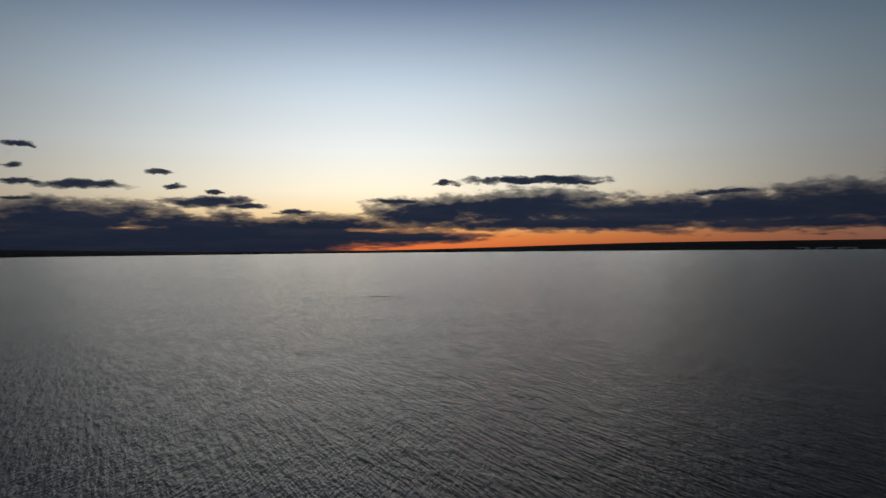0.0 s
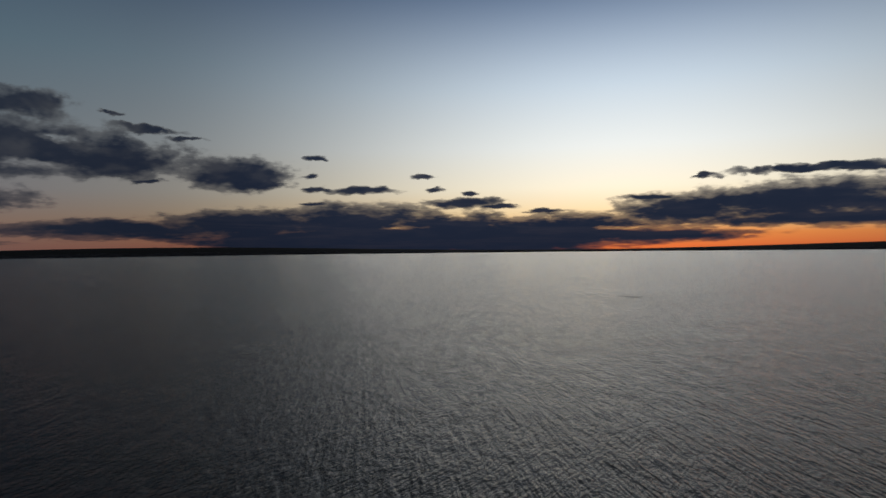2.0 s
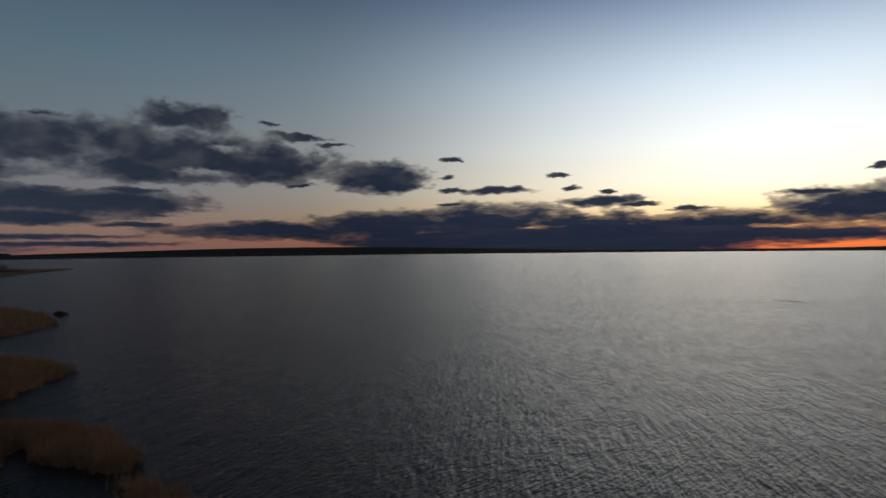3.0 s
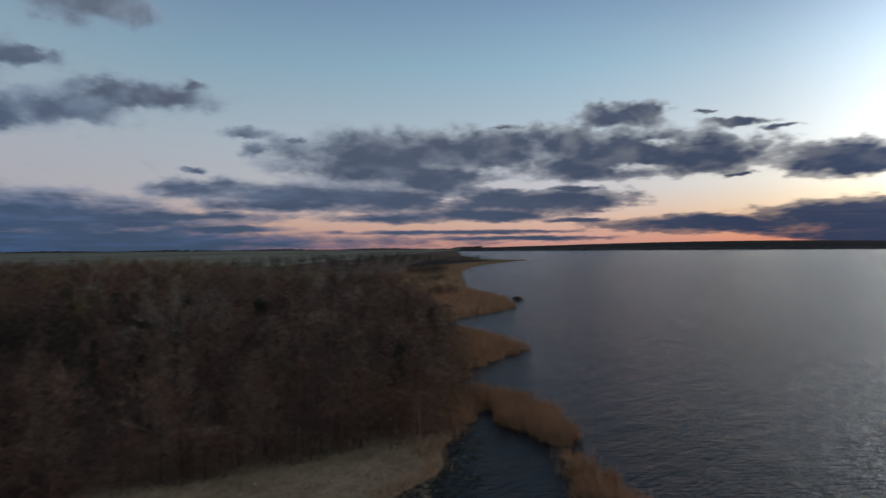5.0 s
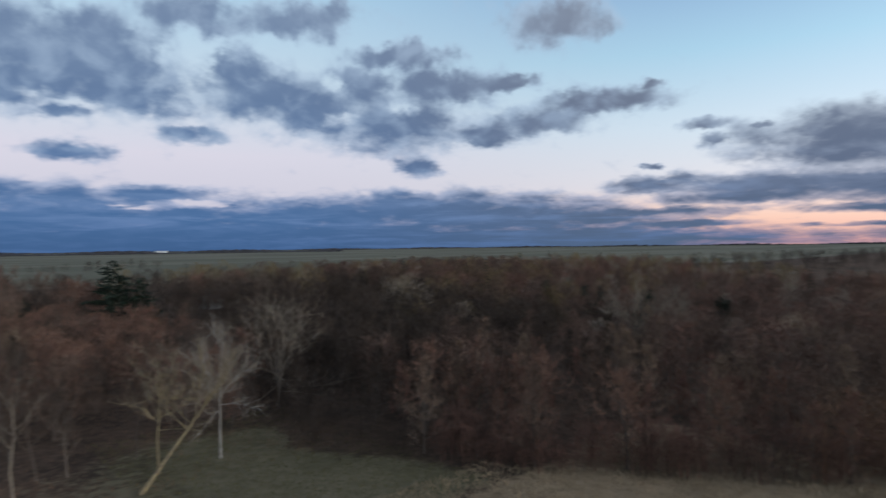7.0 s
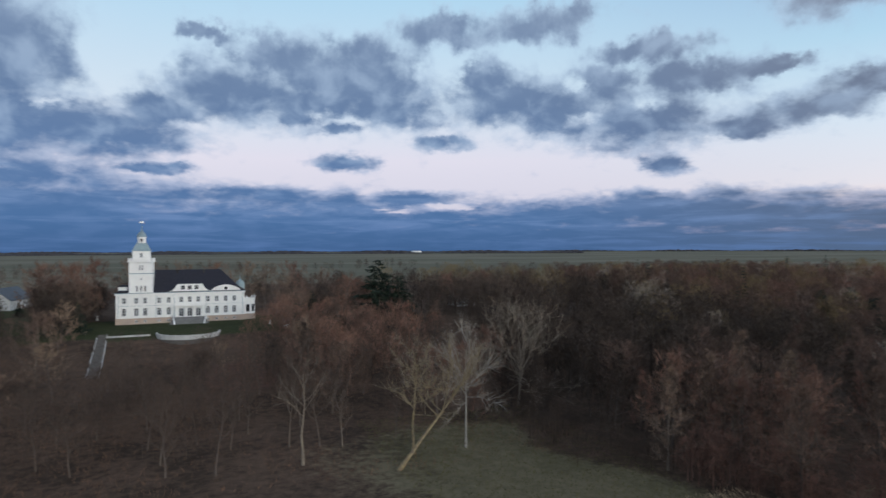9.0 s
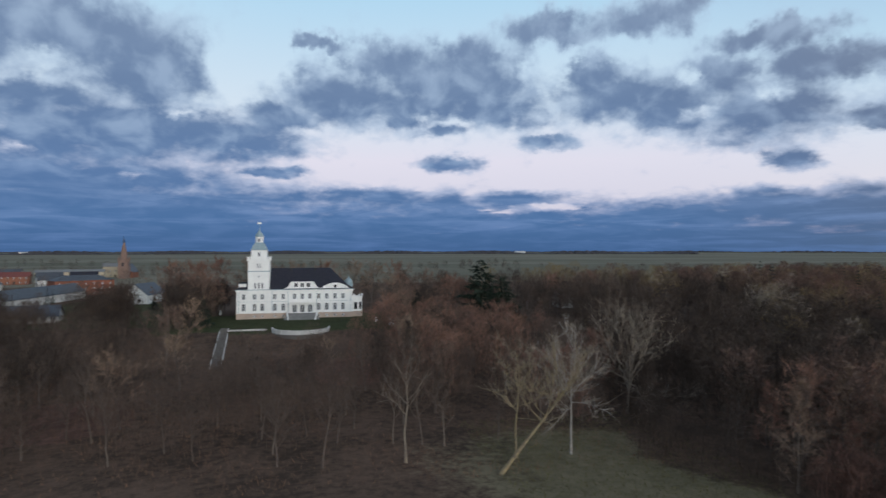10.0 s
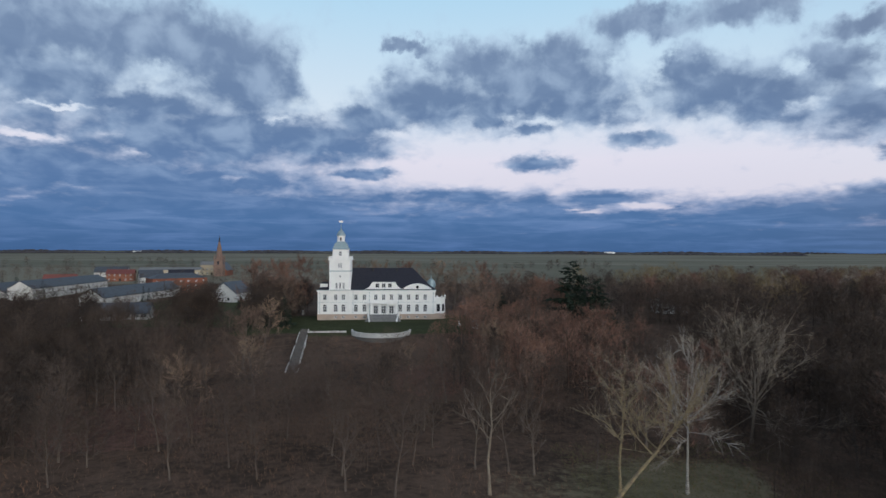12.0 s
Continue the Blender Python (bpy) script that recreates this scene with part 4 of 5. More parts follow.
        pieces("dormer_frame", M_FRAME, gab, (c - 0.68, c - 0.55, -0.06, 0.06, H + 0.75, H + 2.25), (c + 0.55, c + 0.68, -0.06, 0.06, H + 0.75, H + 2.25), (c - 0.04, c + 0.04, -0.04, 0.06, H + 0.85, H + 2.15),
                                  (c - 0.68, c + 0.68, -0.08, -0.061, H + 2.15, H + 2.3))
    arch = [(28.7 + 10.0 * k / 16, H + 2.05 * math.sin(math.pi * k / 16) ** 0.75) for k in range(17)]
    gab = part("arched_gable", prism(arch, 0.02, 0.5), M_PLASTER, ob)
    part("gable_coping", prism([(x, z + 0.16) for x, z in arch] + [(x, z - 0.06) for x, z in arch[::-1]], -0.14, 0.62), M_TRIM, gab)
    part("gable_roof", prism([(33.7 + (x - 33.7) * 0.96, z - 0.12) for x, z in arch], 0.5, 4.8), M_ROOF, gab)
    disc = lathe([(0.52, -0.03), (0.52, 0.06)], 16)
    disc.transform(Matrix.Translation((33.7, 0.0, H + 1.0)) @ Matrix.Rotation(radians(90), 4, "X"))
    part("round_window", disc, M_GLASS, gab)
    part("end_dormer", boxes((0.6, 3.2, 1.2, 4.5, H + 0.4, H + 2.1), bevel=0.05), M_PLASTER, ob)
    part("end_dormer_roof", hip_roof(0.6, 3.2, 1.2, 4.5, H + 2.1, H + 2.7, 1.5, 2.3, 0.25), M_ROOF, ob)
    # the bay at the end, with urns on its parapet
    bay = part("end_bay", lathe([(2.6, 2.0), (2.6, 6.9), (2.8, 7.0), (2.8, 7.3), (2.5, 7.3), (2.5, 7.1)], 8, math.pi / 8, L + 1.2, 4.0), M_PLASTER, ob)
    part("bay_plinth", lathe([(2.75, -0.4), (2.75, 2.0)], 8, math.pi / 8, L + 1.2, 4.0), M_PLINTH, bay)
    for a in (-90, -45, 0):
        w = part("bay_window", boxes((-0.55, 0.55, -0.05, 0.04, 2.7, 5.2)), M_GLASS, bay, "dark glass pane")
        w.matrix_basis = Matrix.Translation((L + 1.2, 4.0, 0)) @ pose(0, 0, 0, 0, 0, a + 90) @ Matrix.Translation((0, -2.42, 0))
    for a in (-100, -60, -20, 20):
        part("urn", lathe([(0.12, 7.3), (0.1, 7.5), (0.3, 7.8), (0.34, 8.0), (0.2, 8.1), (0.05, 8.3)], 8, 0, L + 1.2 + 2.6 * math.cos(radians(a)), 4.0 + 2.6 * math.sin(radians(a))), M_TRIM, bay)
    part("corner_turret", lathe([(1.5, 2.0), (1.5, 11.0), (1.7, 11.1), (1.65, 11.4), (1.55, 12.2), (1.1, 13.1), (0.4, 13.6), (0.12, 13.9), (0.06, 15.3)], 12, 0, L - 1.0, 8.5), M_COPPER, ob, "grey dome of a corner turret")
    # tower
    x0, x1 = 3.85, 11.0
    tw = [(6.0 - 0.62, 6.0 + 0.62, 6.75, 8.7)]
    holes = [(c - 0.36, c + 0.36, 10.6, 12.7) for c in (6.25, 7.45, 8.65)] + [(7.1, 7.8, 14.5, 15.2)] + [(6.75, 7.35, 17.7, 19.4), (7.5, 8.1, 17.7, 19.4)]
    t = part("tower", panel(bmesh.new(), x0, x1, H - 0.04, 20.6, holes, -0.05, 0.55), M_PLASTER, ob, "white plastered square tower")
    pieces("tower_wall", M_PLASTER, t, (x0, x0 + 0.5, 0.552, 7.0, H - 0.04, 20.6), (x1 - 0.5, x1, 0.552, 7.0, H - 0.04, 20.6), (x0 + 0.5, x1 - 0.5, 6.5, 7.0, H - 0.04, 20.6))
    for h in holes:
        window(t, *h, y=-0.05, name="tower_window", surround=0.12)
    for z, o, mt in ((H + 0.05, 0.25, M_TRIM), (16.5, 0.2, M_COPPER), (20.35, 0.45, M_TRIM)):
        part("tower_cornice", boxes((x0 - o, x1 + o, -0.05 - o, 7.0 + o, z, z + 0.28), bevel=0.04), mt, t)
    for x in (x0, x1 - 0.45):
        part("tower_pilaster", boxes((x, x + 0.45, -0.2, -0.05, 2.2, 20.35)), M_TRIM, t)
    for y in (-0.3, 7.1):
        part("tower_parapet", boxes((x0 - 0.2, x1 + 0.2, y, y + 0.2, 20.63, 20.8), (x0 - 0.2, x1 + 0.2, y, y + 0.2, 21.35, 21.5)), M_TRIM, t)
        for k in range(15):
            part("baluster", boxes((x0 + 0.2 + k * 0.47, x0 + 0.36 + k * 0.47, y + 0.03, y + 0.17, 20.8, 21.35)), M_TRIM, t)
    for x in (x0 - 0.2, x1):
        part("tower_parapet", boxes((x, x + 0.2, -0.098, 7.098, 20.63, 20.8), (x, x + 0.2, -0.098, 7.098, 21.35, 21.5)), M_TRIM, t)
        for k in range(14):
            part("baluster", boxes((x + 0.03, x + 0.17, 0.2 + k * 0.49, 0.36 + k * 0.49, 20.8, 21.35)), M_TRIM, t)
    for x in (x0 - 0.26, x1 - 0.12):
        for y in (-0.36, 6.98):
            part("parapet_pier", boxes((x, x + 0.38, y, y + 0.38, 20.63, 21.6), (x - 0.05, x + 0.43, y - 0.05, y + 0.43, 21.6, 21.72)), M_TRIM, t)
    cx, cy = (x0 + x1) / 2, 3.5
    up_ = part("belfry", panel(bmesh.new(), cx - 2.6, cx + 2.6, 20.63, 24.0, [(cx - 0.45, cx + 0.45, 21.8, 23.4)], 0.9, 1.4), M_PLASTER, t)
    pieces("belfry_wall", M_PLASTER, up_, (cx - 2.6, cx - 2.1, 1.402, 6.1, 20.63, 24), (cx + 2.1, cx + 2.6, 1.402, 6.1, 20.63, 24), (cx - 2.1, cx + 2.1, 5.6, 6.1, 20.63, 24))
    window(up_, cx - 0.45, cx + 0.45, 21.8, 23.4, y=0.9, surround=0.12)
    q = math.sqrt(2)
    part("belfry_roof", lathe([(2.8 * q, 24.0), (2.8 * q, 24.2), (2.45 * q, 24.6), (2.2 * q, 25.3), (1.9 * q, 26.0), (1.45 * q, 26.5), (1.45 * q, 26.7)], 4, math.pi / 4, cx, cy), M_COPPER, t, "grey copper bell roof")
    lan = part("lantern", lathe([(1.4, 26.7), (1.4, 28.4), (1.55, 28.5), (1.55, 28.65)], 8, math.pi / 8, cx, cy), M_PLASTER, t)
    for a in range(4):
        w = part("lantern_window", boxes((-0.3, 0.3, -0.04, 0.03, 27.0, 28.1)), M_GLASS, lan)
        w.matrix_basis = Matrix.Translation((cx, cy, 0)) @ pose(0, 0, 0, 0, 0, 90 * a) @ Matrix.Translation((0, -1.3, 0))
    part("dome", lathe([(1.5, 28.65), (1.5, 28.8), (1.35, 29.4), (0.9, 30.1), (0.45, 30.5), (0.3, 30.9), (0.12, 31.2), (0.06, 33.4)], 12, 0, cx, cy), M_COPPER, t, "grey copper onion dome and spike")
    part("weather_vane", boxes((cx - 0.75, cx + 0.65, cy - 0.03, cy + 0.03, 33.25, 33.85), (cx - 0.03, cx + 0.03, cy - 0.03, cy + 0.03, 33.3, 34.2)), M_TRIM, t, "pale metal weather vane")


palace()


def building(name, x, y, turn, length, width, eave, ridge, walls, roofing, label, rows=((1.0, 2.2),), every=3.2, wide=1.1, door=True, hip=False, timber=False):
    """A house or barn: four walls with openings, a gabled or hipped roof, gable ends, windows and a door."""
    z = float(height(x, y))
    ob = empty(name, pose(x, y, z - 0.2, 0, 0, turn), label, name.replace("_", " "))
    n = max(1, int(length / every))
    cs = [length * (i + 0.5) / n for i in range(n)]
    holes = [(c - wide / 2, c + wide / 2, a, b) for c in cs for a, b in rows]
    if door:
        c = cs[n // 2]
        holes = [h for h in holes if not (h[0] < c < h[1] and h[2] < 2.3)] + [(c - 0.7, c + 0.7, 0.05, 2.25)]
    for k, yy in enumerate((0, width - 0.4)):
        part("wall", panel(bmesh.new(), 0, length, -0.4, eave, holes, yy, yy + 0.4), walls, ob)
    for h in holes:
        if h[2] < 0.1:
            part("door", boxes((h[0], h[1], 0.12, 0.2, h[2], h[3])), M_TIMBER, ob)
        else:
            window(ob, *h)
            part("window", boxes((h[0], h[1], width - 0.2, width - 0.15, h[2], h[3])), M_GLASS, ob)
    gable = [(0.4, -0.4), (width - 0.4, -0.4), (width - 0.4, eave), (width / 2, ridge if not hip else eave), (0.4, eave)]
    for xx in (0, length - 0.4):
        bm = prism(gable, xx, xx + 0.4)
        bm.transform(Matrix(((0, 1, 0, 0), (1, 0, 0, 0), (0, 0, 1, 0), (0, 0, 0, 1))))
        bmesh.ops.recalc_face_normals(bm, faces=bm.faces)
        g = part("gable_wall", bm, walls, ob)
        ga = -0.03 if xx == 0 else 0.4
        for c in (width * 0.3, width * 0.7):
            part("gable_window", boxes((xx + ga, xx + ga + 0.03, c - 0.5, c + 0.5, 1.0, 2.2)), M_GLASS, g)
    if hip:
        part("roof", hip_roof(0, length, 0, width, eave, ridge, width * 0.45, length - width * 0.45), roofing, ob)
    else:
        part("roof", gable_roof(0, length, 0, width, eave, ridge), roofing, ob)
    if timber:
        for c in np.arange(0, length + 0.1, every):
            part("post", boxes((c - 0.1, c + 0.1, -0.06, -0.003, -0.2, eave - 0.1)), M_TIMBER, ob)
        part("beam", boxes((0, length, -0.07, -0.003, eave * 0.5, eave * 0.5 + 0.22)), M_TIMBER, ob)
    return ob


def church(x, y):
    z = float(height(x, y))
    ob = empty("church", pose(x, y, z - 3, 0, 0, -90), "brick village church with a tall pointed spire", "church")
    q = math.sqrt(2)
    t = part("tower", lathe([(3.6 * q, -0.5), (3.6 * q, 11), (3.9 * q, 11.2), (3.9 * q, 11.8), (3.4 * q, 12), (3.4 * q, 16), (3.7 * q, 16.3), (3.7 * q, 16.9)], 4, math.pi / 4), M_SPIRE, ob)
    part("spire", lathe([(3.0, 16.9), (2.9, 18), (1.5, 27), (0.7, 31)], 8, math.pi / 8), M_SPIRE, t, "weathered brick spire")
    part("spire_tip", lathe([(0.72, 31), (0.3, 34), (0.05, 37)], 8, math.pi / 8), M_IRON, t)
    for sx in (-1, 1):
        for sy in (-1, 1):
            part("pinnacle", lathe([(0.6, 16.9), (0.6, 18.5), (0.05, 21)], 6, 0, sx * 3.1, sy * 3.1), M_SPIRE, t)
    # dark plates on the closed walls stand in for shade in belfry openings
    for a in range(4):
        w = part("belfry_opening", boxes((-0.8, 0.8, -0.05, 0.05, 12.6, 15.4)), M_IRON, t)
        w.matrix_basis = pose(0, 0, 0, 0, 0, 90 * a) @ Matrix.Translation((0, -3.42, 0))
    n = part("nave", boxes((3.6, 22, -5, 5, -0.5, 8)), M_BRICK, ob)
    part("nave_roof", gable_roof(3.6, 22, -5, 5, 8, 14), M_SHEET, n)


church(149.6, -528.0)
building("barn", 167.0, -303.0, -90, 71, 11, 5.6, 8.8, M_WHITEWASH, M_SHEET, "long whitewashed barn with dark timbers and blue-grey roof", ((1.0, 2.0), (3.6, 4.4)), 4.2, 1.2, timber=True)
building("barn", 120.0, -268.5, -97, 64, 10, 4.2, 7.6, M_WHITEWASH, M_SHEET, "low whitewashed barn under a blue-grey roof", ((1.2, 2.4),), 4.0, 1.3)
building("granary", 129.0, -341.0, -143, 28, 13, 8.0, 10.6, M_BRICK, M_SHEET, "three-storey red brick granary with small windows", ((1.0, 1.9), (3.4, 4.3), (5.9, 6.8)), 3.6, 1.1, hip=True)
building("coach_house", 74.0, -292.0, -101, 18, 11, 4.4, 8.9, M_WHITEWASH, M_SHEET, "whitewashed gabled house with a blue-grey roof", ((1.2, 2.6),), 3.8, 1.2)
building("greenhouse", 106.0, -222.5, -171, 21, 9, 2.6, 5.6, M_WHITEWASH, M_SHEET, "pale shed with a light blue-grey roof among trees", ((1.0, 2.8),), 2.4, 1.8)
building("brick_house", 204.0, -452.0, -165, 17, 11, 5.5, 8.2, M_BRICK, M_TILE, "red brick house under a red tiled roof", ((1.0, 2.2), (4.0, 5.2)))
building("brick_house", 228.0, -420.0, -160, 18, 9, 3.4, 6.0, M_BRICK, M_TILE, "long low brick house under a red tiled roof", ((1.0, 2.2),))
building("apartment_block", 190.0, -470.0, -170, 42, 12, 7.5, 9.0, M_OCHRE, M_STONE, "pale grey apartment block in the village", ((1.0, 2.2), (4.0, 5.4)), 3.0)
building("village_house", 150.0, -420.0, -160, 15, 10, 4.6, 9.4, M_WHITEWASH, M_ROOF, "white village house with a dark roof", ((1.0, 2.2),))
building("village_house", 170.0, -425.0, -150, 14, 10, 4.6, 9.0, M_WHITEWASH, M_SHEET, "white village house with a dark roof", ((1.0, 2.2),))
building("parsonage", 171.0, -548.0, -165, 14, 11, 9.0, 11.5, M_OCHRE, M_STONE, "pale ochre two-storey house beside the church", ((1.0, 2.4), (4.4, 6.0)))
building("village_house", 245.0, -520.0, -170, 24, 11, 4.0, 8.0, M_WHITEWASH, M_SHEET, "white village house with a dark roof", ((1.0, 2.2),))
building("farm_shed", 185.0, -312.0, -90, 40, 14, 3.0, 7.0, M_WHITEWASH, M_SHEET, "wide grey farm shed with a blue-grey roof", ((1.5, 2.6),), 5.0)
building("hangar", 1322.0, -3132.0, -178, 32, 20, 7, 9, M_PLASTER, M_WHITEWASH, "white farm hall far out in the fields", ((2, 4),), 9.0, 3.0)
building("hangar", -1118.0, -3318.0, -170, 54, 25, 9, 12, M_PLASTER, M_WHITEWASH, "white farm hall far out in the fields", ((2, 4),), 9.0, 3.0)
for k in range(3):
    building("lakeside_hall", 590.0 + 95 * k, 3830.0 - 18 * k, 8, 62 + 12 * k, 24, 7, 10, M_PLASTER, M_WHITEWASH, "long white hall on the far shore of the lake", ((2, 4),), 9.0, 3.0)
building("garden_pavilion", -21.5, -196.5, 180, 3.2, 2.6, 2.3, 3.1, M_WHITEWASH, M_SHEET, "small white pavilion at the lawn's end", ((0.9, 2.2),), 1.5, 0.9, hip=True)
building("forester_house", -98.0, -238.0, -170, 11, 8, 4.6, 8.0, M_WHITEWASH, M_SHEET, "grey house half hidden among park trees", ((1.0, 2.2),), 2.6)


# ---- terrace, garden wall and steps ----
def terrace():
    ob = empty("terrace_wall", pose(0, 0, 0), "curved white parapet on a dark retaining wall below the palace lawn", "wall")
    k, cx, cy, rx, ry = 22, 6.0, -194.4, 8.3, 8.6
    for i in range(k):
        ends = (math.pi * i / k, math.pi * (i + 1) / k)
        for name, d0, d1, z0, z1, mat in (("masonry", -0.1, 0.42, 5.0, 7.85, M_STEP), ("parapet", 0.0, 0.36, 7.85, 8.95, M_WHITEWASH), ("coping", -0.08, 0.46, 8.954, 9.1, M_WHITEWASH)):
            q = [(cx + (rx + d) * math.cos(a), cy + (ry + d) * math.sin(a)) for a in ends for d in (d0, d1)]
            bm = bmesh.new()
            lo = [bm.verts.new((x, y, z0)) for x, y in q]
            hi = [bm.verts.new((x, y, z1)) for x, y in q]
            for f in ((lo[0], lo[2], hi[2], hi[0]), (lo[3], lo[1], hi[1], hi[3]), (hi[0], hi[2], hi[3], hi[1]), (lo[1], lo[0], hi[0], hi[1]), (lo[2], lo[3], hi[3], hi[2]), (lo[0], lo[1], lo[3], lo[2])):
                bm.faces.new(f)
            bmesh.ops.recalc_face_normals(bm, faces=bm.faces)
            part(name, bm, mat, ob)
    for i in range(0, k + 1, 2):
        a = math.pi * i / k
        w = part("pier", boxes((-0.28, 0.28, -0.28, 0.28, 7.9, 9.2), bevel=0.03), M_WHITEWASH, ob)
        w.matrix_basis = pose(cx + (rx + 0.18) * math.cos(a), cy + (ry + 0.18) * math.sin(a), 0, 0, 0, math.degrees(a))
    for x0, x1, z in ((16.2, 21.6, 8.8), (21.7, 27.4, 8.75), (-14.0, -3.2, 8.45)):
        part("edging", boxes((x0, x1, -194.6, -194.2, 7.2, z), bevel=0.05), M_WHITEWASH, ob, "white edging of the lawn")
    lawn = bmesh.new()
    rim = [(cx + (rx - 0.1) * math.cos(math.pi * i / k), cy - 0.1 + (ry - 0.1) * math.sin(math.pi * i / k)) for i in range(k + 1)]
    lawn.faces.new([lawn.verts.new((x, y, 8.3)) for x, y in rim])
    part("terrace_lawn", lawn, M_LAWN, ob, "grass on top of the terrace")


terrace()
stair = empty("garden_steps", pose(0, 0, 0), "long straight flight of grey garden steps between white walls", "steps")
run = 62
for i in range(run):
    f = i / run
    part("tread", boxes((27.9 - 3.9 * f, 30.0 - 3.7 * f, -199.0 + 44.0 * f, -199.0 + 44.0 * (i + 1) / run, 7.3 - 4.2 * f, 8.75 - 4.2 * f)), M_STEP, stair)
for s, o, q in ((0, 27.75, 3.9), (1, 30.15, 3.7)):
    for i in range(11):
        f = i / 11
        if (i * 7 + s * 3) % 4 != 3:
            w = part("side_wall", boxes((-0.12, 0.12, 0, 3.75, -1.9, 0.15), bevel=0.03), M_WHITEWASH, stair)
            w.matrix_basis = pose(o - q * f, -199.0 + 44.0 * f, 8.75 - 4.2 * f, -5.4, 0, 4.9)
for x, y in ((43.0, -235.0), (47.0, -232.0), (52.0, -238.0), (-18.0, -205.0), (36.0, -240.0)):
    u = empty("garden_urn", pose(x, y, float(height(x, y))), "small white stone urn on the lawn", "urn", "urns on the lawn")
    part("pedestal", boxes((-0.35, 0.35, -0.35, 0.35, -0.1, 0.8), bevel=0.04), M_WHITEWASH, u)
    part("bowl", lathe([(0.15, 0.8), (0.12, 1.0), (0.4, 1.3), (0.42, 1.5), (0.3, 1.5)], 10), M_WHITEWASH, u)


# ---- planting ----
rng = np.random.default_rng(5)
used = []


def free(x, y, gap):
    if any((x - a) ** 2 + (y - b) ** 2 < gap * gap for a, b in used):
        return False
    used.append((x, y))
    return True


placed = set()


def plant(kinds, x, y, scale):
    ob = kinds[int(rng.integers(len(kinds)))]
    m = stand(ob, x, y, scale, rng.uniform(0, 360))
    if ob.name in placed:
        copy_thing(ob, m)
    else:
        placed.add(ob.name)
        ob.matrix_basis = m


# single trees that stand out
bx, by = -37.5, -91.0
birch = tree("birch_tree", grow(7, 18.6, 6.9, 0.48, 15, 0.75, 18, 12, 0.8, 0.04, 0.0128, crook=0.14, thick=1.25, fine=0.5, cone=0.1, rise_more=0.03, cluster=0.62), M_BARK_BIRCH, M_TWIG_PALE,
             "white-barked bare birch standing on the meadow", "tree", PARK)
birch.matrix_basis = stand(birch, bx, by, 0.93, 20)
leaning = tree("leaning_tree", grow(21, 14.5, 7.4, 0.5, 14, 0.7, 13, 9, 0.9, 0.032, 0.022, lean=-0.74, crook=0.3, thick=1.1, fine=0.5, cone=0.2, rise_more=0.02), M_BARK_LICHEN, M_TWIG_PALE,
               "pale tree leaning over, its trunk yellow with lichen", "tree", PARK)
leaning.matrix_basis = stand(leaning, -24.2, -85.0, 1.0, 4)
pale = tree("lichen_tree", grow(23, 19, 6.4, 0.36, 18, 0.2, 11, 9, 0.9, 0.03, 0.0125, crook=0.5, thick=1.15, fine=0.5, cone=0.3, rise_more=0.03), M_BARK_LICHEN, M_TWIG_PALE, "pale bare tree with lichen on its bark", "tree", PARK)
pale.matrix_basis = stand(pale, -28.5, -91.0, 0.95, 130)
used += [(bx, by), (-27.5, -88), (-28.5, -91)]
for x, y, s in ((-11.5, -92, 1.12), (0.7, -92, 0.85), (7.3, -94, 0.75), (-18.8, -98.6, 1.0), (-10.7, -101.3, 0.85), (-15.4, -100, 0.8),
                (25, -104, 0.8), (38, -112, 0.9), (31.8, -99.7, 0.7), (51, -108, 0.95), (57, -120, 1.0), (19, -117, 0.85), (-4, -120, 0.8), (47, -98, 0.9)):
    used.append((x, y))
    plant(slim[1:2] if s == 1.12 else slim[:1] + slim[2:], x, y, s)
count = 0
while count < 26:
    x, y = rng.uniform(-30, 74), rng.uniform(-152, -97)
    if not (20 < x < 33 and y < -140) and not (-24 < x < -6 and y > -112) and free(x, y, 5.5):
        plant(slim[:1] + slim[2:], x, y, rng.uniform(0.68, 0.95))
        count += 1
for x, y, s in ((-96, -222, 1.0), (-103, -226, 1.05), (-90, -226, 0.95), (-84, -218, 0.9)):
    used.append((x, y))
    plant(oak[:2], x, y, s)
for x, y, s in ((-58, -111, 1.12), (-153, -79, 1.2), (-160, -90, 1.05), (-72, -139, 0.85)):
    used.append((x, y))
    plant(poplar, x, y, s)
used += [(-58 + 6 * math.cos(a), -111 + 6 * math.sin(a)) for a in range(7)]
for x, y, s in ((-65, -63.5, 0.42), (-69, -60, 0.3)):
    used.append((x, y))
    plant(oak[1:2], x, y, s)
for k in range(24):
    x, y = -190 - rng.uniform(0, 40), -150 + 3.1 * k + rng.uniform(-2, 2)
    used.append((x, y))
    plant(cedar, x, y, rng.uniform(0.72, 0.95))
for x, y, s in ((-50.9, -192, 1.42), (-58.5, -194, 1.05), (-55.5, -198, 0.8), (-27, -201, 0.62), (-31, -205, 0.7), (-35, -203, 0.55)):
    used.append((x, y))
    plant(cedar, x, y, s)
for x, y, s in ((36.5, -206, 0.5), (41, -205, 0.45), (48, -208, 0.4), (64, -262, 0.6), (70, -250, 0.5)):
    used.append((x, y))
    plant(spruce, x, y, s)

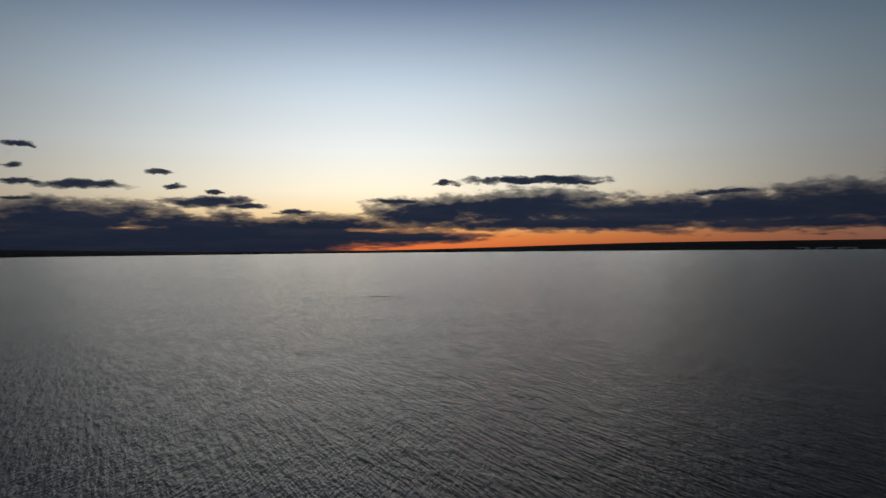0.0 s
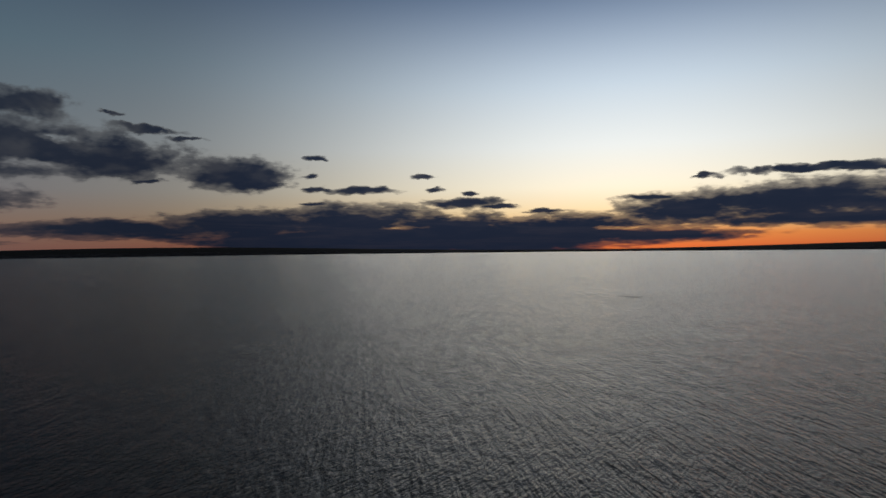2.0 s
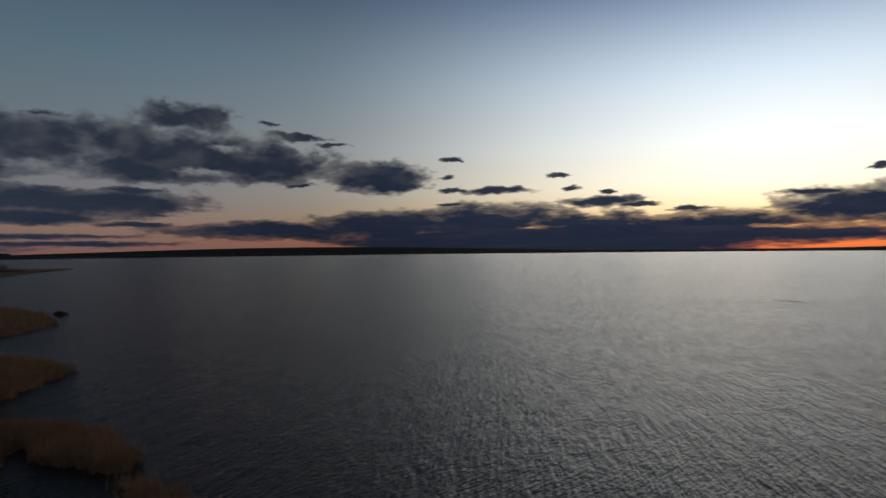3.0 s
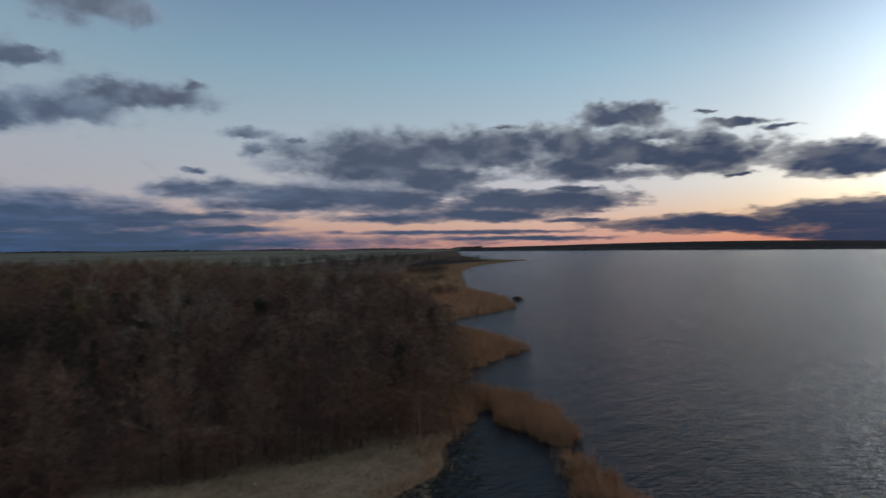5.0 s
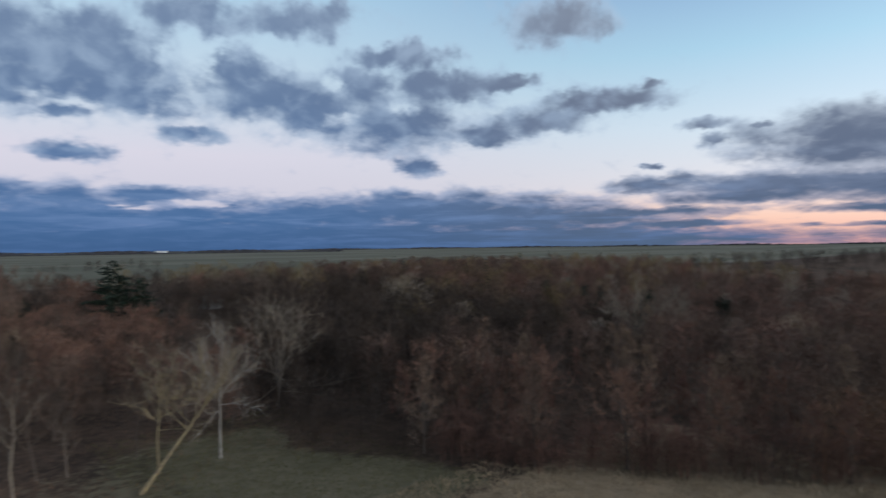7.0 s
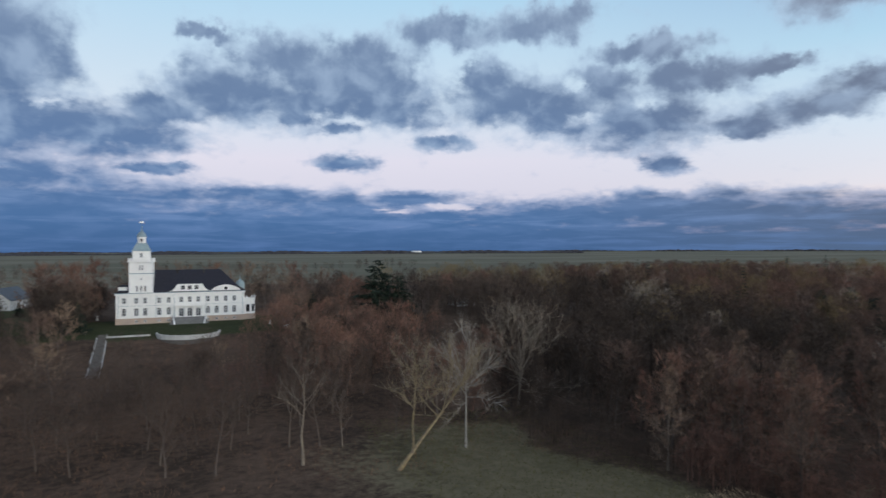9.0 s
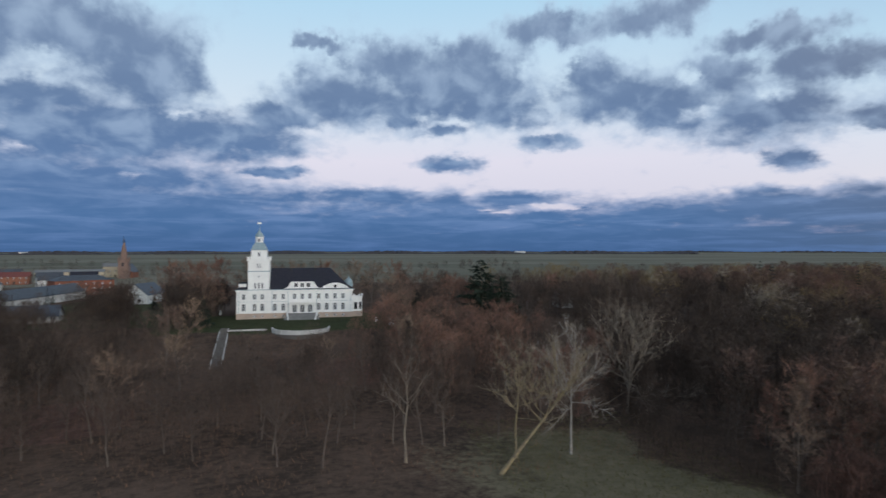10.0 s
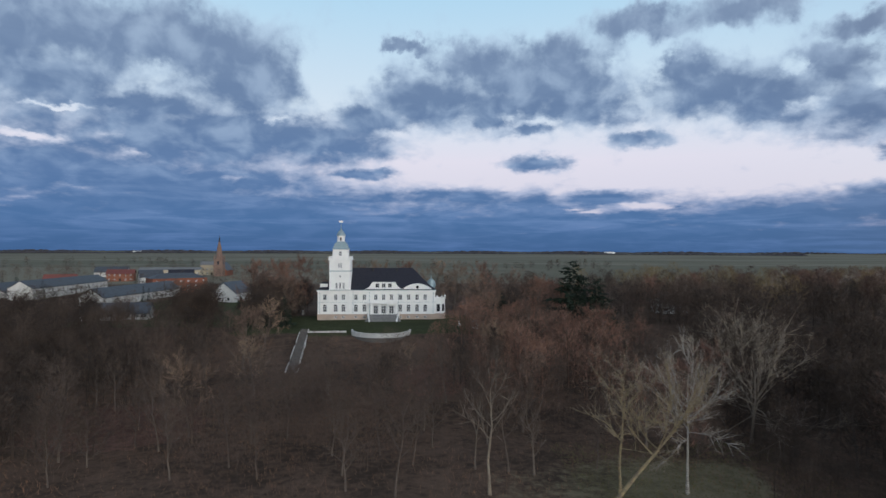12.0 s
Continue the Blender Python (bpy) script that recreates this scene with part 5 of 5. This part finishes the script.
for x, y, s in ((37, -212, 1.05), (40, -226, 1.25), (45, -216, 1.2), (50, -232, 1.25), (36, -242, 1.3), (43, -238, 1.2), (-20, -246, 1.2), (-24, -226, 1.0),
                (-30, -236, 1.2), (-36, -222, 1.1), (10, -252, 1.25), (-4, -250, 1.2), (24, -250, 1.25), (-42, -210, 1.0), (17, -256, 1.2), (-12, -256, 1.25)):
    used.append((x, y))
    plant(oak[:2], x, y, s)
for x, y, s in ((-100, -14, 0.7), (-106, -13, 0.8), (-112, -15, 0.75), (-104, -18, 0.85), (-118, -14, 0.8), (-98, -19, 0.7), (-126, -14.5, 0.85), (-134, -14, 0.8), (-143, -14, 0.75), (-109, -19, 0.9)):
    used.append((x, y))
    plant(alder, x, y, s)
for k in range(16):
    x, y = 82 + 3.3 * k + rng.uniform(-2, 2), -205 + rng.uniform(-9, 9)
    used.append((x, y))
    plant(slim[2:], x, y, rng.uniform(0.6, 0.75))
# the wood's edge and first rows, tree by tree
count = 0
for _ in range(9000):
    if count >= 150:
        break
    y = rng.uniform(-150, -14)
    x = np.interp(y, EDGE_Y, EDGE_X) - rng.exponential(22) - 1.5
    if x < -170 or y > np.interp(x, SHORE_X, SHORE_Y) - 2 or (-100 < y < -72 and np.interp(y, EDGE_Y, EDGE_X) - x < 12):
        continue
    if free(x, y, 4.2):
        pick = rng.random()
        # Rows further in get darker twigs: the wood's shade is in their colour
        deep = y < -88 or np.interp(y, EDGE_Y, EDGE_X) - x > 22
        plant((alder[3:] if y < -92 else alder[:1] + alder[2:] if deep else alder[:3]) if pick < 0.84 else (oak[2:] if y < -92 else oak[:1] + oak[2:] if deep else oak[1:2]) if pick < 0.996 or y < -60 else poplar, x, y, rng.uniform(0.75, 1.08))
        count += 1
# the park on the slope and round the palace
count = 0
for _ in range(9000):
    if count >= 125:
        break
    x, y = rng.uniform(-62, 110), rng.uniform(-300, -104)
    if (y < -186 and -34 < x < 44) or (y < -158 and -16 < x < 30):
        continue
    if (-36 < x < 36 and y > -150 and rng.random() < 0.72) or (18 < x < 36 and y < -140) or (x > 42 and y < -215):
        continue
    if y > -175 and -4 < x < 16 and rng.random() < 0.5:
        continue
    if free(x, y, 5.0):
        pick = rng.random()
        plant((oak[2:] if x > 40 and y > -195 else oak if x > -36 else oak[1:]) if pick < 0.55 else slim[:1] + slim[2:] if pick < 0.85 else (alder[3:] if x > 40 else alder), x, y, rng.uniform(0.62, 0.98) * (0.55 if x > 42 and y < -160 else 0.5 if -20 < x < 34 and y < -155 else 0.85 if abs(x - 8) < 26 else 1))
        count += 1


for ob in alder + oak + poplar + slim + spruce + cedar:
    if ob.name not in placed:
        for child in ob.children_recursive:
            bpy.data.objects.remove(child)
        bpy.data.objects.remove(ob)


def wood_mass(name, spots, shapes, mat, label, seed):
    """Many simple trees joined into one: trunk slivers and a haze of twigs."""
    r = np.random.default_rng(seed)
    vs, fs, n = [], [], 0
    for x, y, h in spots:
        v, f = shapes[int(r.integers(len(shapes)))]
        a = r.uniform(0, 6.28)
        c, s = math.cos(a), math.sin(a)
        w = h * r.uniform(0.9, 1.1)
        vs.append(np.stack([(v[:, 0] * c - v[:, 1] * s) * w + x, (v[:, 0] * s + v[:, 1] * c) * w + y, v[:, 2] * h + float(height(x, y))], -1))
        fs.append(f + n)
        n += len(v)
    return tagged(from_arrays(name, np.concatenate(vs), np.concatenate(fs), mat), label, "woods", kind="stuff")


def simple_tree(seed, spread, twigs, low=0.25, thin=1.0):
    """A tree of unit height made of slivers alone."""
    r = np.random.default_rng(seed)
    b, w, l, t = [np.zeros((1, 3))], [np.array([[0, 0, 1.0]])], [np.array([0.95])], [np.array([0.028 * min(thin, 1.0) ** 2])]
    n = twigs
    z = low + (1 - low) * r.beta(1.6, 1.3, n)
    rad = spread * np.sqrt(r.random(n)) * np.sin(np.pi * np.clip((z - low) / (1 - low) * 0.8 + 0.16, 0, 1)) ** 0.7
    a = r.uniform(0, 6.28, n)
    p = np.stack([rad * np.cos(a), rad * np.sin(a), z * 0.93], -1)
    d = np.stack([np.cos(a) * 0.6, np.sin(a) * 0.6, np.full(n, 0.8)], -1) + r.normal(0, 0.45, (n, 3))
    b.append(p), w.append(d / np.linalg.norm(d, axis=1)[:, None]), l.append(r.uniform(0.05, 0.12, n)), t.append(r.uniform(0.005, 0.011, n) * thin)
    return slivers(np.concatenate(b), np.concatenate(w), np.concatenate(l), np.concatenate(t), r)


SIMPLE = [simple_tree(i, 0.22, 400) for i in range(4)]
BUSH = [simple_tree(40 + i, 0.42, 200, 0.03) for i in range(4)]
WIDE = [simple_tree(20 + i, 0.30, 440, 0.15) for i in range(4)]
FAR = [simple_tree(80 + i, 0.30, 190, 0.12, 1.9) for i in range(4)]
FIR = []
for i in range(2):
    (a_, b_), (c_, d_) = conifer(120 + i, 18.0, 2.8, 12)
    FIR.append((c_ / 18.0, d_))


def scatter(n, test, x0, x1, y0, y1, h0, h1, seed):
    r = np.random.default_rng(seed)
    out = []
    while len(out) < n:
        x, y = r.uniform(x0, x1), r.uniform(y0, y1)
        if test(x, y):
            out.append((x, y, r.uniform(h0, h1)))
    return out


def in_wood(x, y):
    return x < np.interp(y, EDGE_Y, EDGE_X) - 14 and y < np.interp(x, SHORE_X, SHORE_Y) - 8 - (25 if x < -250 else 0) and (x > -170 or y > -330) and y > -380 - 0.1 * x


wood_mass("brown_wood", scatter(500, lambda x, y: in_wood(x, y) and (y > -98 or x < -150), -330, -60, -330, -20, 13, 18, 1), SIMPLE, M_TWIG, "dense brown bare wood behind its first rows", 1)
wood_mass("red_wood", scatter(380, lambda x, y: in_wood(x, y) and (y > -92 or x < -170), -420, -70, -300, -20, 12, 17, 2), SIMPLE + WIDE, M_TWIG_RED, "red-brown bare trees deep in the wood", 2)
# Shade behind the clearing is put into this wood's twig colour
wood_mass("dark_wood", scatter(190, lambda x, y: in_wood(x, y), -160, -66, -210, -94, 12, 17, 57), SIMPLE + WIDE, M_TWIG_DARK_SHADED, "bare wood behind the clearing, its shade put into the dark twig colour", 57)
wood_mass("olive_wood", scatter(230, in_wood, -460, -100, -400, -120, 13, 18, 3), WIDE, M_TWIG_OLIVE, "olive-brown bare trees deep in the wood", 3)
wood_mass("pale_wood", scatter(45, in_wood, -420, -110, -260, -40, 14, 18, 4), WIDE, M_TWIG_PALE, "pale grey bare trees within the wood", 4)
wood_mass("fir_wood", scatter(52, lambda x, y: in_wood(x, y) and y < -0.5 * (x + 520) + 40, -520, -170, -330, -70, 14, 20, 5), FIR, M_NEEDLE, "dark conifers in the wood", 5)
wood_mass("far_spit_wood", scatter(270, lambda x, y: 45 + (50 if x > -850 else 0) < np.interp(x, SHORE_X, SHORE_Y) - y < 260, -1330, -420, -330, -30, 10, 15, 6), FAR, M_TWIG_DARK_SHADED, "dark far wood along the shore", 6)
def park_ground(x, y):
    if ((x - 50) / 17) ** 2 + ((y + 124) / 12) ** 2 < 1:
        return False
    if -34 < x < 42 and y < -184 and y > -246:
        return False
    if x > 42 and y < -208:
        return False
    if 20 < x < 33 and y < -140:
        return False
    if -60 < x < 60 and y > -150:
        return (x * 13.7 + y * 7.3) % 1 < 0.28
    if -20 < x < 34 and y < -152:
        return False
    if -26 < x < 40 and y > -190:
        return (x * 13.7 + y * 7.3) % 1 < 0.4
    return True


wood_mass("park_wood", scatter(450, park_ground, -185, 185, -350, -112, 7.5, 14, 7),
          SIMPLE + WIDE, M_TWIG_DARK_SHADED, "bare brown trees and shrubs of the palace park", 7)
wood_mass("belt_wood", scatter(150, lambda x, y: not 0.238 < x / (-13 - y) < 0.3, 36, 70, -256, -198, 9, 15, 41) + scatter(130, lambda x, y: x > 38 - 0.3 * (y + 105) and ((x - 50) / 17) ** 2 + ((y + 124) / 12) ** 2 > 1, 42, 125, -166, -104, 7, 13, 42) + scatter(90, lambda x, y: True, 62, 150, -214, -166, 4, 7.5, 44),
          WIDE, M_TWIG_DARK_SHADED, "belt of dark bare trees between palace and village", 41)
HAZE = [simple_tree(60 + i, 0.30, 520, 0.12, 0.45) for i in range(4)]
wood_mass("slope_wood", scatter(150, lambda x, y: not (-18 < x < 34 and y < -152) and not (20 < x < 33 and y < -140) and not (-22 < x < 0 and y > -110) and not ((x - 50) / 17) ** 2 + ((y + 124) / 12) ** 2 < 1 and not ((x + 6) / 9) ** 2 + ((y + 150) / 13) ** 2 < 1, -44, 66, -178, -98, 8, 14.5, 43),
          HAZE, M_TWIG_GREY, "thin-twigged bare young trees on the park slope", 43)
wood_mass("garden_bushes", scatter(400, lambda x, y: not (20 < x < 33) and not (-4 < x < 17 and y < -178), -45, 75, -189, -128, 1.6, 3.6, 31), BUSH, M_SCRUB, "low brown shrubs on the slope below the terrace", 31)
wood_mass("village_trees", scatter(210, lambda x, y: not (0.24 < x / (-13 - y) < 0.29 and y > -300) and not (118 < x < 180 and y > -380 and x + 0 * y < 168 and (x < 122 or x > 150)) and not (60 < x < 90 and -300 < y < -262), 44, 330, -640, -212, 6, 11.5, 32),
          FAR, M_TWIG_GREY, "bare trees between the village houses", 32)
wood_mass("village_firs", scatter(44, lambda x, y: not (0.24 < x / (-13 - y) < 0.29 and y > -300), 48, 300, -420, -205, 5, 11, 33) + scatter(12, lambda x, y: True, 185, 262, -335, -285, 9, 13, 45), FIR, M_NEEDLE, "dark conifers in village gardens", 33)
wood_mass("hedgerow_trees", scatter(130, lambda x, y: abs(y + 760 + 0.3 * x + 60 * math.sin(x * 0.02)) < 30 or abs(y + 640) < 14, -250, 620, -1000, -560, 7, 12, 34), FAR, M_TWIG_DARK_SHADED,
          "rows of bare trees along field tracks", 34)
# Understorey shade is put into the dark colour of these shrubs
wood_mass("edge_shrubs", scatter(330, lambda x, y: -1 < np.interp(y, EDGE_Y, EDGE_X) - x < 9 and y < np.interp(x, SHORE_X, SHORE_Y) - 1, -125, -45, -150, -12, 2.5, 7, 35), BUSH, M_TWIG_DARK_SHADED,
          "shrubs and saplings along the wood's edge, shade put into their dark colour", 35)
wood_mass("shore_willows", scatter(210, lambda x, y: (-2.5 if -165 < x < -104 else 0.5) < np.interp(x, SHORE_X, SHORE_Y) - y < 15, -245, -88, -45, -7, 6, 12, 36), BUSH, M_SCRUB,
          "orange-brown willow scrub at the water's edge", 36)
WOOD_X = [-480, -401, -323, -276, -209, -170, -100]
WOOD_Y = [-77, -69, -64, -31, -21, -11.5, -11]
wood_mass("shore_wood", scatter(300, lambda x, y: 0 < np.interp(x, WOOD_X, WOOD_Y) - y < 26, -470, -104, -110, -11, 8, 15, 51), SIMPLE + WIDE, M_TWIG,
          "bare brown alders and willows along the bank", 51)
for k, (x, y, rx, ry, n_, h0, h1) in enumerate(((-388, -38, 30, 9, 40, 4, 7.5), (-520, -62, 62, 12, 50, 4, 7.5), (-690, -84, 85, 22, 90, 7, 12))):
    wood_mass("reed_thicket", scatter(n_, lambda a, b: ((a - x) / rx) ** 2 + ((b - y) / ry) ** 2 < 1, x - rx, x + rx, y - ry, y + ry, h0, h1, 60 + k), WIDE + BUSH, M_TWIG_DARK_SHADED,
              "dark brown thicket standing among the reeds", 60 + k)
wood_mass("red_edge_shrubs", scatter(180, lambda x, y: y > -70 and -1 < np.interp(y, EDGE_Y, EDGE_X) - x < 8 and y < np.interp(x, SHORE_X, SHORE_Y) - 1, -125, -45, -150, -12, 3, 8, 53), BUSH + WIDE, M_TWIG_RED,
          "red-brown saplings along the wood's edge", 53)
wood_mass("clearing_bushes", scatter(70, lambda x, y: ((x + 58) / 12) ** 2 + ((y + 86) / 13) ** 2 < 1, -72, -45, -100, -72, 2.5, 5.5, 56), BUSH, M_TWIG_DARK_SHADED,
          "dark bushes at the edge of the clearing", 56)
wood_mass("screen_wood", scatter(60, lambda x, y: True, 78, 134, -212, -186, 6.5, 10, 58) + scatter(46, lambda x, y: True, -112, -76, -233, -196, 12, 16, 59), WIDE, M_TWIG_GREY,
          "bare trees in front of the outlying houses", 58)
wood_mass("red_park_wood", scatter(70, lambda x, y: ((x + 30) / 22) ** 2 + ((y + 160) / 34) ** 2 < 1, -52, -8, -194, -126, 9, 14, 61), WIDE, M_TWIG_RED,
          "red-brown rounded trees of the park", 61)
wood_mass("dark_park_wood", scatter(190, lambda x, y: x > 44 - 0.42 * (y + 100) and ((x - 50) / 17) ** 2 + ((y + 124) / 12) ** 2 > 1, 44, 130, -205, -100, 9, 14, 54), SIMPLE + WIDE, M_TWIG_DARK_SHADED,
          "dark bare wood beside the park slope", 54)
wood_mass("shore_bushes", scatter(70, lambda x, y: 14 < np.interp(x, SHORE_X, SHORE_Y) - y < 70, -700, -240, -120, -30, 3, 8, 8), WIDE, M_TWIG, "bare bushes on the reedy shore", 8)


def blades(name, spots, tall, width, mat, label, category, seed, tilt=0.18, z=None):
    r = np.random.default_rng(seed)
    n = len(spots)
    base = np.zeros((n, 3))
    base[:, :2] = spots
    base[:, 2] = np.maximum(height(base[:, 0], base[:, 1]), 0.0) if z is None else z
    way = np.stack([r.normal(0.06, tilt, n), r.normal(0, tilt, n), np.ones(n)], -1)
    way /= np.linalg.norm(way, axis=1)[:, None]
    v, f = slivers(base, way, tall * r.uniform(0.6, 1.1, n), width * r.uniform(0.6, 1.4, n), r)
    return tagged(from_arrays(name, v, f, mat), label, category, kind="stuff")


def bed(outline_u, lo, hi, n, seed):
    """Spots between two edges given along the shore."""
    r = np.random.default_rng(seed)
    u = r.uniform(outline_u[0], outline_u[-1], n * 3)
    a, b = np.interp(u, outline_u, lo), np.interp(u, outline_u, hi)
    t = r.uniform(0, 1, n * 3)
    keep = r.random(n * 3) < (b - a) / max(np.max(np.array(hi) - np.array(lo)), 0.1)
    s = np.stack([-u, a + (b - a) * t + r.normal(0, 0.8, n * 3) + 1.2 * np.sin(u * 0.9 + a)], -1)[keep]
    return s[:n]


REEDS = "tan bed of dry reeds standing in shallow water"
blades("reed_bed", bed([66, 72, 78, 85, 90, 92.5], [14, 11, 10, 9.8, 9.8, 9.9], [15.5, 16.6, 15, 12.6, 10.8, 10.1], 2300, 1), 2.9, 0.13, M_REED, REEDS, "reeds", 1, z=0)
blades("reed_bed", bed([97, 99, 103, 108, 116, 124, 129, 132], [8, 6, 4, 1.4, -2.2, -4.4, -5.4, -6], [8.6, 10.2, 11.2, 10.8, 8.8, 5.0, 0, -4.5], 7000, 2), 3.1, 0.13, M_REED, REEDS, "reeds", 2, z=0)
blades("reed_bed", bed([106, 114, 124, 134], [-9.5, -9.5, -9.5, -9.5], [-7.5, -5, -5.5, -8.5], 1500, 6), 2.4, 0.13, M_REED, REEDS, "reeds", 6, z=0)
blades("reed_bed", bed([156, 172, 186, 190, 205, 220, 236], [-11, -14, -17, -18, -20, -21, -24], [-9, -1, 6.3, 6.3, 1, -8, -21], 9500, 3), 3.0, 0.2, M_REED, REEDS, "reeds", 3, z=0)
blades("reed_bed", bed([252, 275, 300, 317, 335, 376, 420, 455], [-42, -50, -58, -64, -68, -66, -60, -50], [-26, -14, 0, 6.5, 5, 1, -15, -28], 15000, 4), 3.0, 0.34, M_REED, REEDS, "reeds", 4, tilt=0.25)
blades("reed_bed", bed([430, 500, 620, 790, 950, 1080, 1250, 1360], [-120, -110, -120, -130, -110, -70, -6, 49], [-27, -30, -41, -53, -44, -26, 17, 54], 12000, 5), 3.2, 0.9, M_REED_FAR,
       "long far reed belt along the lake shore", "reeds", 5, tilt=0.3)
rs = np.random.default_rng(9)
sp = np.stack([rs.uniform(-102, -35, 26000), rs.uniform(-62, -9, 26000)], -1)
sp = sp[(sp[:, 0] > np.interp(sp[:, 1], EDGE_Y, EDGE_X) - 2)]
blades("meadow_grass", sp, 0.75, 0.10, M_SEDGE, "matted dry straw grass of the lakeside meadow", "grass", 11, tilt=0.6)
sp = np.stack([rs.uniform(-65, 70, 26000), rs.uniform(-188, -84, 26000)], -1)
sp = sp[rs.random(len(sp)) < 0.35 + 0.65 * (wobble(sp[:, 0] * 3, sp[:, 1] * 3) > 0)]
blades("undergrowth", sp, 0.9, 0.05, M_SCRUB, "thin brown undergrowth and dead stalks on the park slope", "undergrowth", 12, tilt=0.45)
sp = np.stack([rs.uniform(-60, -24, 9000), rs.uniform(-112, -58, 9000)], -1)
blades("grass_tufts", sp, 0.4, 0.12, M_GRASS, "dull green grass tufts on the clearing", "grass", 13, tilt=0.5)
sp = np.stack([rs.normal(-179.7, 4.5, 500), rs.normal(350, 1.2, 500)], -1)
blades("weed_patch", sp, 0.35, 0.12, M_TIMBER, "dark patch of weed at the lake surface", "water weed", 14, tilt=0.7, z=0)
sp = np.stack([rs.normal(-366, 6, 500), rs.normal(9, 1.2, 500)], -1)
blades("dark_reeds", sp, 1.6, 0.3, M_TIMBER, "dark broken reeds off the point", "reeds", 15, tilt=0.4, z=0)
sp = np.stack([rs.uniform(-150, -55, 1100), np.zeros(1100)], -1)
sp[:, 1] = np.interp(sp[:, 0], SHORE_X, SHORE_Y) + 2.5 * np.sin(sp[:, 0] * 0.11) + 1.5 * np.sin(sp[:, 0] * 0.29 + 1) + rs.normal(-1.0, 1.0, 1100)
blades("bank_reeds", sp, 1.9, 0.11, M_REED, "fringe of tan reeds along the bank", "reeds", 16, tilt=0.3)
sp = np.stack([rs.uniform(-100, -76, 200), rs.uniform(-9, -3, 200)], -1)
blades("water_plants", sp, 0.5, 0.25, M_GRASS, "dull green water plants by the bank", "plants", 17, tilt=0.9, z=0)
